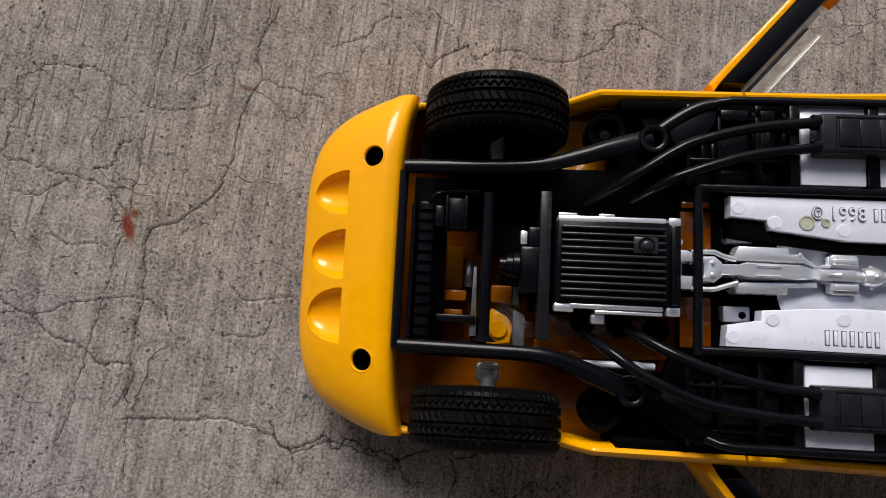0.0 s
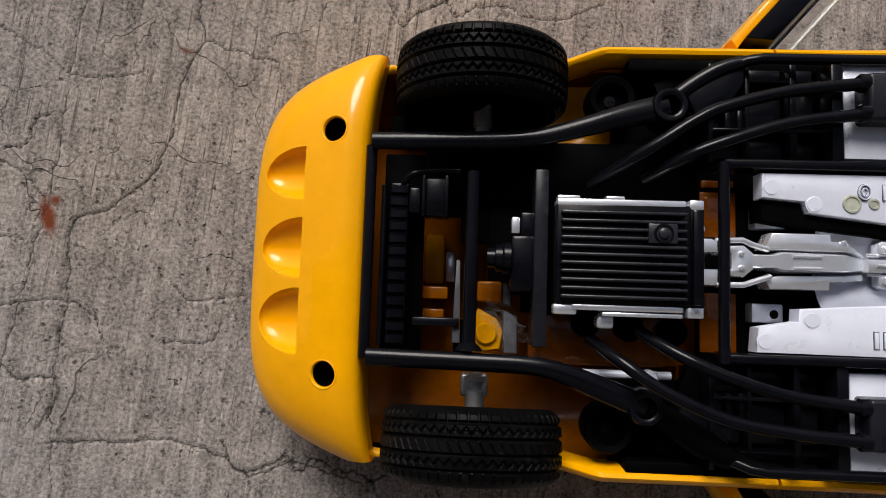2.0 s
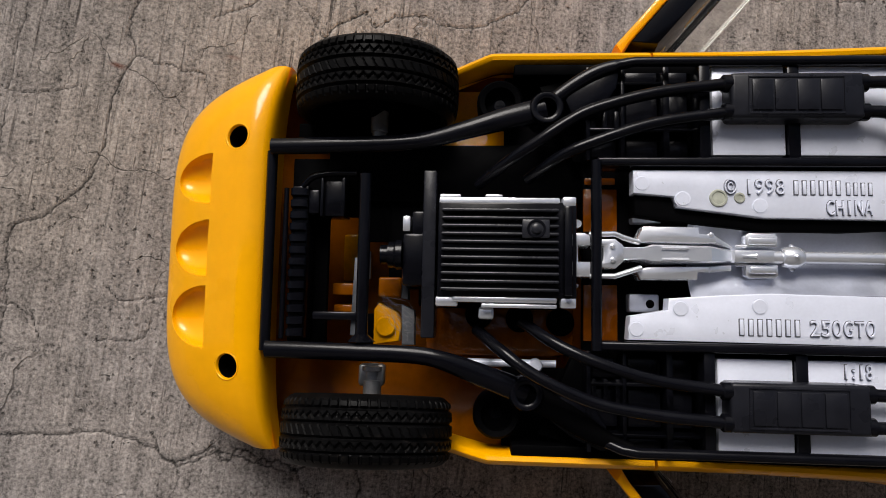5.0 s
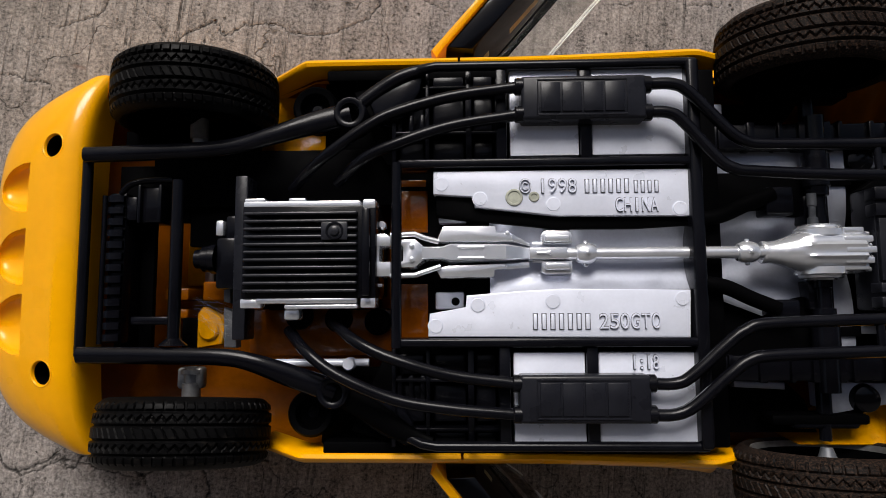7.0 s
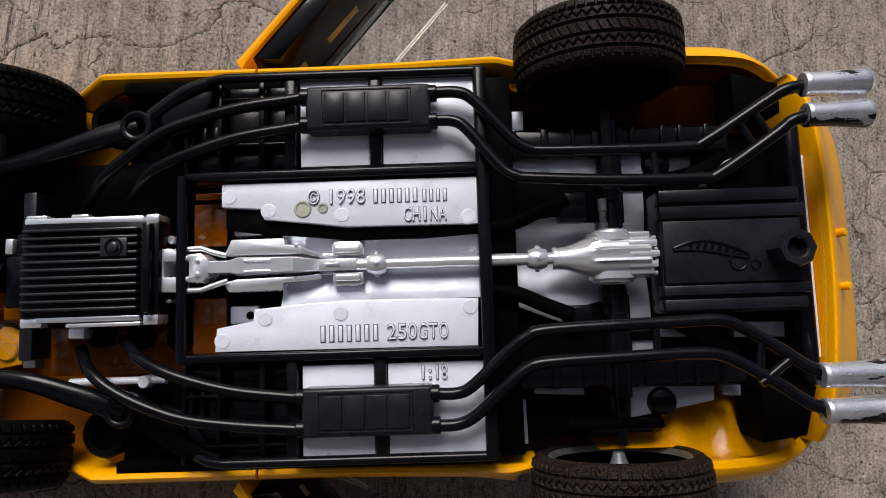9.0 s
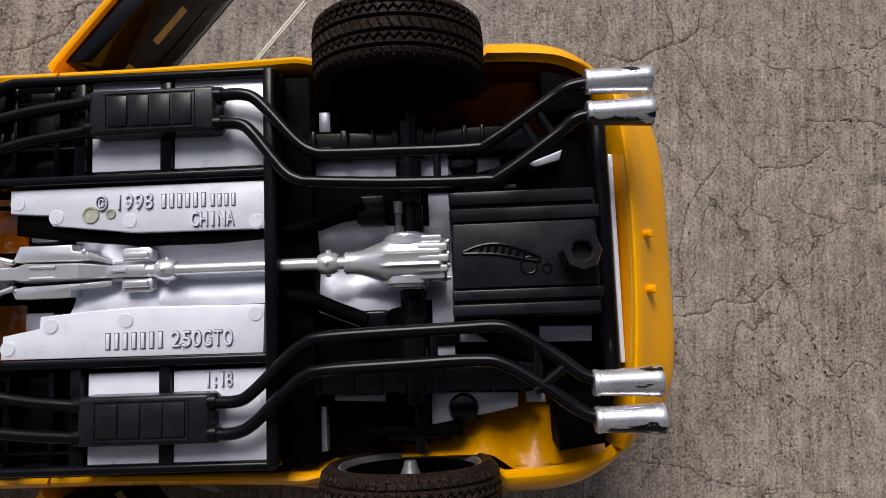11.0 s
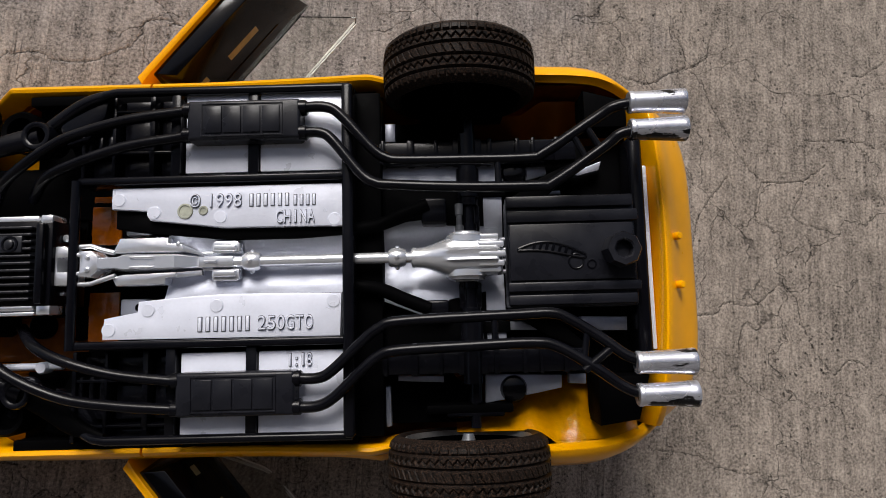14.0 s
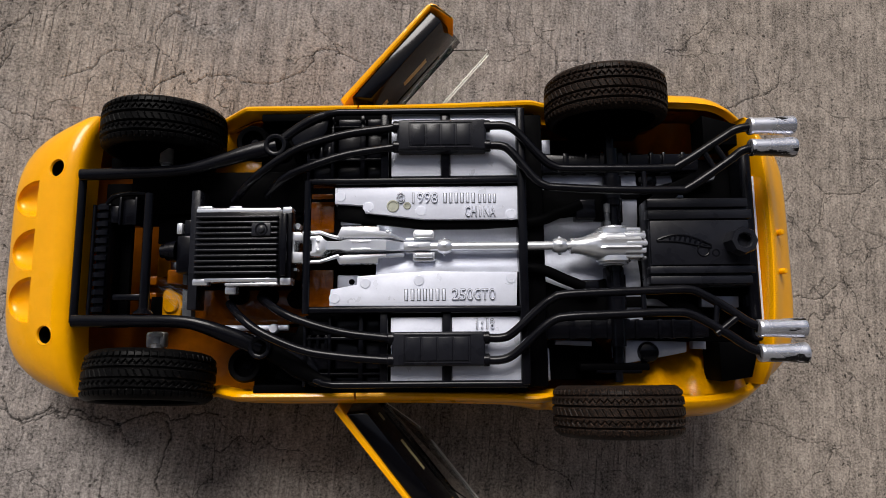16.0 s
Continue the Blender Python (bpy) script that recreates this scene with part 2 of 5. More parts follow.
def crack_lines(rng):
    """The cracks as fine jagged lines, in metres."""
    for width, pts in NOSE_CRACKS + JOINT_LINES + SIDE_CRACKS + LOW_CRACKS + TAIL_CRACKS + FAR_CRACKS:
        line = np.array([p for p in smooth_line([(x, y) for x, y in pts], 30)])
        jag = rng.normal(0, 0.09, line.shape)
        slow = np.cumsum(rng.normal(0, 0.16, line.shape), axis=0)
        slow -= np.linspace(0, 1, len(line))[:, None] * slow[-1]
        yield width * 0.001, (line + jag + slow) * 0.001


def ground_sheet():
    xs, ys = stretch(-0.235, 0.225, 0.0004, 300), stretch(-0.095, 0.122, 0.0004, 300)
    X, Y = np.meshgrid(xs, ys)
    dirt = np.zeros_like(X)
    rng = np.random.default_rng(5)
    for width, line in crack_lines(rng):
        for a, b in zip(line, line[1:]):
            i0, i1 = np.searchsorted(xs, (min(a[0], b[0]) - 0.003, max(a[0], b[0]) + 0.003))
            j0, j1 = np.searchsorted(ys, (min(a[1], b[1]) - 0.003, max(a[1], b[1]) + 0.003))
            px, py = X[j0:j1, i0:i1] - a[0], Y[j0:j1, i0:i1] - a[1]
            d = b - a
            t = np.clip((px * d[0] + py * d[1]) / (d @ d + 1e-15), 0, 1)
            dist = np.hypot(px - t * d[0], py - t * d[1])
            dirt[j0:j1, i0:i1] = np.maximum(dirt[j0:j1, i0:i1], np.exp(-(dist / (max(width, 0.00022) * 1.0)) ** 2))
    Z = -0.0004 * dirt
    rust = np.zeros_like(X)
    for cx, cy, a, rx, ry, amount in ((-183.0, 8.4, -0.25, 1.6, 4.4, 1.0), (-181.6, 12.4, 0.2, 1.4, 1.2, 0.8), (-154, 52, 0.3, 2.6, 0.8, 0.5), (-124, 56, 0.2, 2.6, 0.8, 0.3)):
        dx, dy = (X / 0.001 - cx), (Y / 0.001 - cy)
        p, q = dx * math.cos(a) - dy * math.sin(a), dx * math.sin(a) + dy * math.cos(a)
        rust = np.maximum(rust, amount * np.exp(-np.minimum((p / rx) ** 2 + (q / ry) ** 2, 50)))
    # a spalled patch: a ragged shallow hollow with a paler bed and a dark broken rim
    ragged = 1.3 * np.sin(X * 1900) * np.sin(Y * 2300 + 1) + 0.8 * np.sin(X * 4700 + Y * 3900)
    away = np.hypot((X / 0.001 + 80) / 11.5, (Y / 0.001 - 98) / 9.5) + 0.07 * ragged
    hollow = 1 / (1 + np.exp(np.minimum((away - 1) * 14, 60)))
    Z -= 0.0011 * hollow
    smudge = 0.75 * np.exp(-np.minimum(((away - 1.06) / 0.1) ** 2, 50)) * (0.45 + 0.55 * np.sin(X * 900 + Y * 1700) ** 2)
    for cx, cy, rx, ry, amount in ((100, -82, 3.4, 2.2, 0.8), (168, 95, 2.6, 2.0, 0.35), (156, -66, 1.0, 6.0, 0.55), (161, -64, 1.2, 3.0, 0.5), (138, -73, 1.0, 3.0, 0.5), (212, 29, 6.0, 2.4, 0.8), (209, -6, 7.0, 16.0, 0.3), (-128, 57, 5.5, 1.0, 0.45), (-154, 52, 4.0, 0.8, 0.4), (-177, -36, 2.0, 4.5, 0.3), (150, 4, 9.0, 12.0, 0.18), (150, 60, 10, 14, 0.15)):
        smudge = np.maximum(smudge, amount * np.exp(-np.minimum(((X / 0.001 - cx) / rx) ** 2 + ((Y / 0.001 - cy) / ry) ** 2, 50)))
    nx, ny = len(xs), len(ys)
    me = bpy.data.meshes.new("ground")
    co = np.stack([X, Y, Z], -1).reshape(-1, 3)
    idx = np.arange(nx * ny).reshape(ny, nx)
    quads = np.stack([idx[:-1, :-1], idx[:-1, 1:], idx[1:, 1:], idx[1:, :-1]], -1).reshape(-1, 4)
    me.vertices.add(len(co))
    me.vertices.foreach_set("co", co.ravel())
    me.loops.add(quads.size)
    me.loops.foreach_set("vertex_index", quads.ravel())
    me.polygons.add(len(quads))
    me.polygons.foreach_set("loop_start", np.arange(0, quads.size, 4))
    me.polygons.foreach_set("loop_total", np.full(len(quads), 4))
    me.update()
    at = me.attributes.new("crack_dirt", "FLOAT", "POINT")
    at.data.foreach_set("value", dirt.ravel())
    sm = me.attributes.new("smudge", "FLOAT", "POINT")
    sm.data.foreach_set("value", smudge.ravel())
    ru = me.attributes.new("rust_stain", "FLOAT", "POINT")
    ru.data.foreach_set("value", rust.ravel())
    me.shade_smooth()
    return me


def concrete():
    m = bpy.data.materials.new("broomed_concrete")
    m.use_nodes = True
    nt = m.node_tree
    N, L = nt.nodes.new, nt.links.new
    b = nt.nodes["Principled BSDF"]
    geo = N("ShaderNodeNewGeometry")

    def noise_at(scale, sx=1.0, sy=1.0, detail=5, turn=0.0, rough=0.6):
        lay = N("ShaderNodeMapping")
        lay.inputs["Rotation"].default_value[2] = turn
        L(geo.outputs["Position"], lay.inputs["Vector"])
        mp = N("ShaderNodeMapping")
        mp.inputs["Scale"].default_value = (sx, sy, 1)
        L(lay.outputs[0], mp.inputs["Vector"])
        n = N("ShaderNodeTexNoise")
        n.inputs["Scale"].default_value, n.inputs["Detail"].default_value, n.inputs["Roughness"].default_value = scale, detail, rough
        L(mp.outputs[0], n.inputs["Vector"])
        return n.outputs[0]

    def ranged(v, a, b2, c, d):
        r = N("ShaderNodeMapRange")
        for i, q in enumerate((a, b2, c, d)):
            r.inputs[i + 1].default_value = q
        L(v, r.inputs[0])
        return r.outputs[0]

    def math2(op, a, c):
        q = N("ShaderNodeMath")
        q.operation = op
        for i, s in enumerate((a, c)):
            if isinstance(s, float):
                q.inputs[i].default_value = s
            else:
                L(s, q.inputs[i])
        return q.outputs[0]

    split = N("ShaderNodeSeparateXYZ")
    L(geo.outputs["Position"], split.inputs[0])
    worn = ranged(math2("ADD", split.outputs["X"], ranged(noise_at(20, 1, 1, 3), 0.3, 0.7, -0.03, 0.03)), 0.075, 0.125, 0.0, 1.0)
    broom = noise_at(60, 9.0, 0.35, 4, 0.09)
    streak = noise_at(130, 7.0, 0.2, 3, 0.1, 0.7)
    grain = noise_at(1100, 1, 1, 6, 0, 0.75)
    mottle = noise_at(150, 1.4, 0.8, 5, 0, 0.7)
    blotch = noise_at(24, 1, 1, 6)
    big = noise_at(7, 1, 1, 2)
    pits = noise_at(520, 1, 0.8, 2)
    where = noise_at(16, 1, 1, 3)
    value = math2("ADD", ranged(broom, 0.3, 0.7, -0.06, 0.06), ranged(grain, 0.3, 0.7, -0.21, 0.21))
    value = math2("ADD", value, ranged(mottle, 0.3, 0.7, -0.11, 0.11))
    value = math2("ADD", value, ranged(blotch, 0.3, 0.7, -0.05, 0.05))
    value = math2("ADD", value, 0.255)
    line = ranged(streak, 0.55, 0.67, 0.0, 0.85)
    line = math2("MULTIPLY", line, ranged(mottle, 0.42, 0.58, 0.0, 1.0))
    line = math2("MULTIPLY", line, ranged(noise_at(9, 1, 1, 3), 0.38, 0.6, 0.25, 1.0))
    line = math2("MULTIPLY", line, ranged(worn, 0, 1, 1.0, 0.35))
    value = math2("MULTIPLY", value, math2("SUBTRACT", 1.0, line))
    pit = math2("MAXIMUM", ranged(pits, 0.63, 0.71, 1.0, 0.2), ranged(where, 0.42, 0.62, 1.0, 0.1))
    value = math2("MULTIPLY", value, pit)
    # hairline crazing
    warp = N("ShaderNodeTexNoise")
    warp.inputs["Scale"].default_value, warp.inputs["Detail"].default_value = 55, 4
    L(geo.outputs["Position"], warp.inputs["Vector"])
    shift = N("ShaderNodeVectorMath")
    shift.operation = "MULTIPLY_ADD"
    shift.inputs[1].default_value = (0.03, 0.03, 0)
    L(warp.outputs["Color"], shift.inputs[0])
    L(geo.outputs["Position"], shift.inputs[2])
    cell = N("ShaderNodeTexVoronoi")
    cell.feature = "DISTANCE_TO_EDGE"
    cell.inputs["Scale"].default_value = 26
    L(shift.outputs[0], cell.inputs["Vector"])
    hair = math2("MULTIPLY", ranged(cell.outputs["Distance"], 0.001, 0.006, 0.55, 0.0), math2("MAXIMUM", ranged(noise_at(33, 1, 1, 3), 0.47, 0.56, 0.0, 1.0), math2("MULTIPLY", worn, ranged(noise_at(40, 1, 1, 3), 0.40, 0.5, 0.0, 0.9))))
    value = math2("MULTIPLY", value, math2("SUBTRACT", 1.0, hair))
    at = N("ShaderNodeAttribute")
    at.attribute_name = "crack_dirt"
    value = math2("MULTIPLY", value, ranged(at.outputs["Fac"], 0.36, 0.95, 1.0, 0.16))
    sm = N("ShaderNodeAttribute")
    sm.attribute_name = "smudge"
    value = math2("MULTIPLY", value, math2("SUBTRACT", 1.0, math2("MULTIPLY", sm.outputs["Fac"], ranged(mottle, 0.3, 0.62, 0.9, 0.35))))
    # small sharp chips and specks
    speck = N("ShaderNodeTexVoronoi")
    speck.inputs["Scale"].default_value = 330
    L(geo.outputs["Position"], speck.inputs["Vector"])
    chip = math2("MULTIPLY", ranged(speck.outputs["Distance"], 0.10, 0.2, 0.65, 0.0), ranged(noise_at(48, 1, 1, 3), 0.52, 0.6, 0.0, 1.0))
    value = math2("MULTIPLY", value, math2("SUBTRACT", 1.0, chip))
    tint = N("ShaderNodeMix")
    tint.data_type = "RGBA"
    tint.inputs[6].default_value = (1.02, 0.935, 0.90, 1)
    tint.inputs[7].default_value = (1.10, 0.945, 0.81, 1)
    L(math2("MAXIMUM", ranged(big, 0.35, 0.65, 0, 1), worn), tint.inputs[0])
    mul = N("ShaderNodeVectorMath")
    mul.operation = "SCALE"
    L(tint.outputs[2], mul.inputs[0])
    L(value, mul.inputs["Scale"])
    ru = N("ShaderNodeAttribute")
    ru.attribute_name = "rust_stain"
    stain = N("ShaderNodeMix")
    stain.data_type = "RGBA"
    stain.inputs[7].default_value = (0.16, 0.035, 0.012, 1)
    L(math2("MULTIPLY", ranged(ru.outputs["Fac"], 0.1, 0.7, 0.0, 1.0), ranged(mottle, 0.30, 0.42, 0.0, 1.0)), stain.inputs[0])
    L(mul.outputs[0], stain.inputs[6])
    L(stain.outputs[2], b.inputs["Base Color"])
    b.inputs["Roughness"].default_value = 0.85
    b.inputs["Specular IOR Level"].default_value = 0.25
    relief = math2("ADD", math2("MULTIPLY", broom, 0.8), math2("MULTIPLY", grain, 0.5))
    relief = math2("ADD", relief, math2("MULTIPLY", mottle, 0.8))
    relief = math2("ADD", relief, math2("MULTIPLY", pit, 0.8))
    relief = math2("SUBTRACT", relief, math2("ADD", math2("ADD", line, hair), chip))
    bp = N("ShaderNodeBump")
    bp.inputs["Strength"].default_value, bp.inputs["Distance"].default_value = 0.7, 0.0007
    L(relief, bp.inputs["Height"])
    L(bp.outputs[0], b.inputs["Normal"])
    return m


ground = tagged(new("ground", ground_sheet()), "weathered grey concrete slab with broom lines and hairline cracks", "ground", kind="structure")
ground.data.materials.append(concrete())

# an unseen wall and overhead slab, added to keep sky light off one side
wall_mat = material("dark_blocker", (0.05, 0.047, 0.045), 0.9, 0, 30, 0.2, 0.3)
me = bpy.data.meshes.new("shade_wall")
wb = bmesh.new()
bmesh.ops.create_cube(wb, size=1, matrix=Matrix.LocRotScale((0, -0.75, 1.3), None, (9, 0.2, 2.7)))
wb.to_mesh(me)
wb.free()
me.materials.append(wall_mat)
tagged(new("shade_wall", me), "unseen dark wall added to block sky light", "wall", kind="structure")
me = bpy.data.meshes.new("shade_slab")
wb = bmesh.new()
bmesh.ops.create_cube(wb, size=1, matrix=Matrix.LocRotScale((0, -0.25, 2.71), None, (9, 1.0, 0.1)))
wb.to_mesh(me)
wb.free()
me.materials.append(wall_mat)
tagged(new("ceiling", me), "unseen dark slab added to block overhead sky light", "ceiling", kind="structure")

# ---- the model car, upside down on its roof and nose ----
car = new("model_car")
tagged(car, "yellow scale model sports car lying upside down on concrete, doors open", "toy car")
U = Vector((0.9865, 0.0, 0.16376))
W = Vector((-0.16376, -0.0069, 0.98648)).normalized()
V = W.cross(U).normalized()
U = V.cross(W)
car.matrix_world = Matrix.Translation((0, 0.5 * MM, 58.5 * MM)) @ Matrix((U, V, W)).transposed().to_4x4()


def step(a, b, x):
    t = min(1.0, max(0.0, (x - a) / (b - a)))
    return t * t * (3 - 2 * t)


def half_width(u):
    return 45.8 + 1.2 * step(-112, -60, u) + 1.8 * step(-20, 60, u)


def nose_u(v):
    return -116 - 27.6 * max(0.0, 1 - (abs(v) / 47.0) ** 4.5) ** 0.62


def tail_u(v):
    return 74 + 38.2 * max(0.0, 1 - (abs(v) / 48.6) ** 5) ** 0.47


def roof(u, v):
    """Depth of the upper bodywork (hood, fenders, cabin, tail deck) below the floor pan."""
    fender = 37 + 5.6 * math.exp(-((u + 92) / 28) ** 2) + 6 * math.exp(-((u - 56) / 34) ** 2)
    fender -= 9 * step(-118, -141, u) + 3 * step(92, 110, u)
    cabin = 21.3 * step(-45, 0, u) * step(96, 26, u) * step(38, 20, abs(v))
    return -(fender + cabin)


ARCHES = ((-91.5, 27.5, 13, 0.5), (49.8, 20.9, 15, 0.2))


def rim(u, v):
    """Height of the lower edge of the flanks; the wheel arches rise out of it."""
    r = -9.5 - 12.0 * step(-113, -122, u) - 11.5 * step(86, 111, u)
    for c, half, deep, ramp in ARCHES:
        x = abs(u - c) / half
        if x < 1 and -117 < u < 74:
            r -= deep * min(1.0, (1 - x) / ramp) ** 0.9
    return r


def bulge(u, g):
    """How far the flank swells outward below its rim, most over the rear wheel."""
    return (1.2 * step(-78, -50, u) * step(112, 90, u) + 3.4 * step(16, 44, u) * step(105, 80, u)) * math.sin(math.pi * min(1.0, g / 0.72)) ** 0.7


def body_shell():
    """The painted body from the rim of its sides, over the flanks, to the hood and roof."""
    nose = [(nose_u(v), v) for v in (-45.7 * math.cos(math.pi * i / 150) for i in range(151))]
    side = [(-115 + 188 * i / 110, half_width(-115 + 188 * i / 110)) for i in range(1, 110)]
    tail = [(tail_u(v), v) for v in (48.55 * math.cos(math.pi * i / 130) for i in range(131))]
    ring = nose + side + tail + [(u, -v) for u, v in reversed(side)]
    levels = [(0.04, 0.06), (0.028, 0.02), (0.012, 0.0), (0.0, 0.02), (-0.008, 0.12), (-0.012, 0.3), (-0.006, 0.5), (0.015, 0.68), (0.05, 0.82), (0.1, 0.92), (0.17, 0.98), (0.26, 1.0), (0.36, 1.0), (0.48, 1.0), (0.6, 1.0), (0.75, 1.0), (0.9, 1.0), (1.0, 1.0)]
    bm = B()
    rows = []
    for f, g in levels:
        row = []
        for u, v in ring:
            cu = min(60, max(-105, u))
            pu, pv = u + (cu - u) * f, v * (1 - f)
            r = rim(u, v)
            pv += math.copysign(bulge(u, g), v) if f < 0.04 and abs(v) > 40 else 0.0
            row.append(bm.verts.new((pu, pv, r + (roof(pu, pv) - r) * g)))
        rows.append(row)
    n = len(ring)
    for j, (r0, r1) in enumerate(zip(rows, rows[1:])):
        for k in range(n):
            u, v = ring[k]
            if -28 < u < 20 and abs(v) > 45 and 4 <= j <= 7:
                continue
            bm.faces.new((r0[k], r0[(k + 1) % n], r1[(k + 1) % n], r1[k]))
    return bm


part("body_shell", body_shell(), YELLOW, car, "glossy yellow painted body shell", 80)


def inner_shell():
    """The inside of the shell, a little within the outer one, darkened for its shade."""
    nose = [(nose_u(v) + 1.2, v) for v in (-44.4 * math.cos(math.pi * i / 90) for i in range(91))]
    side = [(-114 + 187 * i / 80, half_width(-114 + 187 * i / 80) - 1.2) for i in range(1, 80)]
    tail = [(tail_u(v) - 1.2, v) for v in (47.3 * math.cos(math.pi * i / 90) for i in range(91))]
    ring = nose + side + tail + [(u, -v) for u, v in reversed(side)]
    rows = []
    for f, g in ((0.03, 0.06), (0.0, 0.3), (0.0, 0.5), (0.02, 0.68), (0.055, 0.82), (0.105, 0.92), (0.18, 0.98), (0.26, 1.0), (0.4, 1.0), (0.6, 1.0), (0.8, 1.0), (1.0, 1.0)):
        row = []
        for u, v in ring:
            cu = min(60, max(-105, u))
            pu, pv = u + (cu - u) * f, v * (1 - f)
            r = rim(u, v) - 0.6
            row.append((pu, pv, r + (roof(pu, pv) + 1.0 - r) * g))
        rows.append(row + row[:1])
    return grid_mesh(B(), rows)


part("inner_shell", inner_shell(), AMBER, car, "glossy inside of the shell, coloured dark amber for its shade")


def front_valance():
    """The curved yellow underside of the nose, with three scoops and two screw wells."""
    rows = []
    nv, nu = 420, 130
    for i in range(nv + 1):
        v = -45.4 + 90.8 * i / nv
        uo, ui = nose_u(v), -117.8 + 2.6 * (abs(v) / 45) ** 4
        drop = 6.0 * (abs(v) / 45.3) ** 5
        row = [(ui + 1.4, v, -14.0), (ui + 1.4, v, -9.0), (ui + 1.4, v, -6.0 - drop), (ui + 1.1, v, -4.4 - drop), (ui + 0.6, v, -3.5 - drop)]
        for k in range(nu + 1):
            t = k / nu
            u = ui + (uo - ui) * t
            w = -1.3 - 7.4 * t ** 1.15 - 5.2 * (1 - math.sqrt(max(0, 1 - t ** 3.2))) - drop - 1.7 * max(0.0, 1 - (ui - u) / 4.5) ** 2
            for c, half in ((17.0, 5.9), (0.5, 6.5), (-15.3, 7.0)):
                x, y = abs(v - c) / half, (-130.4 - u) / 9.8
                if x < 1 and 0 < y and x * x + y * y < 1:
                    w -= 4.6 * (1 - x * x - y * y) ** 0.6
            for sv in (26.5, -26.3):
                if math.hypot(u + 124.0, v - sv) < 3.0:
                    w -= 8
            row.append((u, v, w))
        w = row[-1][2]
        row += [(uo - 0.5, v, w - 1.2), (uo - 0.8, v, w - 3), (uo - 0.7, v, w - 6), (uo + 0.8, v, w - 10)]
        rows.append(row)
    return grid_mesh(B(), rows)


valance = part("front_valance", front_valance(), YELLOW, car, "yellow nose underside with three scoops", smooth=50)


def screw(u, v, w, r, parent, mat=DARK):
    bm = lathe(B(), [(-1, r), (-0.2, r), (0.2, r * 0.75), (0.25, 0)], (u, v, w), (0, 0, 1), 18)
    for k in range(2):
        box(bm, u - (r * 0.55 if k else 0.18), u + (r * 0.55 if k else 0.18), v - (0.18 if k else r * 0.55), v + (0.18 if k else r * 0.55), w + 0.1, w + 0.42, 0.06, 1)
    return part("screw", bm, mat, parent, "recessed cross-head screw")


for sv in (26.5, -26.3):
    tilt = (-0.3, 0.09 if sv > 0 else -0.09, 1)
    part("well_lip", lathe(B(), [(-0.4, 3.35), (-0.12, 3.2), (-0.08, 3.0), (-0.25, 2.78), (-0.9, 2.68)], (-124.0, sv, -3.2), tilt, 48), YELLOW, valance, smooth=80)
    part("screw_well", lathe(B(), [(-0.85, 2.68), (-9, 2.6), (-9, 0)], (-124.0, sv, -3.2), tilt, 40), DARK, valance)
    screw(-123.6, sv, -8.2, 1.9, valance)


def tail_panel():
    """The rolled yellow lip of the tail and its upright face."""
    rows = []
    for i in range(141):
        v = -43 + 86 * i / 140
        uo = tail_u(v)
        ui = min(98.0 - 0.0016 * (v - 4) ** 2, uo - 5.4)
        d = -6.0 * (abs(v) / 43) ** 6
        line = [(ui + 0.6, v, -22), (ui + 0.9, v, -13 + d), (ui + 1.7, v, -7.6 + d), (ui + 2.4, v, -5.0 + d), (ui + 2.8, v, -4.5 + d), (ui + 3.4, v, -4.7 + d), (ui + 4.8, v, -5.9 + d), ((ui + uo) / 2 + 0.8, v, -9.6 + d * 0.7), (uo - 1.2, v, -14.6 + d * 0.4), (uo + 0.1, v, -18.5), (uo - 0.3, v, -24)]
        rows.append([tuple(q) for q in smooth_line(line, 4)])
    return grid_mesh(B(), rows)


tail = part("tail_panel", tail_panel(), YELLOW, car, "rounded yellow tail lip", smooth=60)
for kv in (4.0, -8.2):
    part("knob", lathe(B(), [(-3, 1.0), (0.5, 1.0), (0.9, 0.8), (1.1, 0)], (104.6, kv, -6.6), (0.4, 0, 1), 16), YELLOW, tail, "small yellow moulded stud")


def sill(sign, u0, u1):
    """One length of the rolled lower edge of the flank."""
    rows = []
    for i in range(60):
        u = u0 + (u1 - u0) * i / 59
        v = half_width(u) + (0.3 if sign > 0 else -0.6) - 0.5 * step(-65, -77, u) - 0.9 * step(26, 33.5, u)
        d = -10.5 * max(0.0, (-65.2 - u) / 11.8) - 1.5 * step(27, 33.5, u)
        rows.append([(u, sign * (v - 2.4), -16 + d), (u, sign * (v - 2.2), -7.2 + d), (u, sign * (v - 1.7), -6.3 + d), (u, sign * (v - 0.9), -6.0 + d), (u, sign * (v - 0.2), -6.5 + d), (u, sign * (v + 0.5), -8.0 + d), (u, sign * (v + 1.1), -11.0 + d), (u, sign * (v + 1.4), -15 + d), (u, sign * (v + 1.2), -19 + d)])
    bm = grid_mesh(B(), rows)
    for end in (rows[0], rows[-1]):
        bm.faces.new([bm.verts.new(p) for p in end])
    return bm


for s in (1, -1):
    part("sill", sill(s, -77, -28.9), YELLOW, car)
    part("sill", sill(s, -28.3, 33.5), YELLOW, car)

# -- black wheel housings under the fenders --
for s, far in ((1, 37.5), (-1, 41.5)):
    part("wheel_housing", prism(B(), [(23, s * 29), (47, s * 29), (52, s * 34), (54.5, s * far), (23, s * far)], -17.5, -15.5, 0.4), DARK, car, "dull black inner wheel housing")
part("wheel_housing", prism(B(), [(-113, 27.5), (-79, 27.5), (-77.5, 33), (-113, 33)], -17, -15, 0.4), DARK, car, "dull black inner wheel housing")

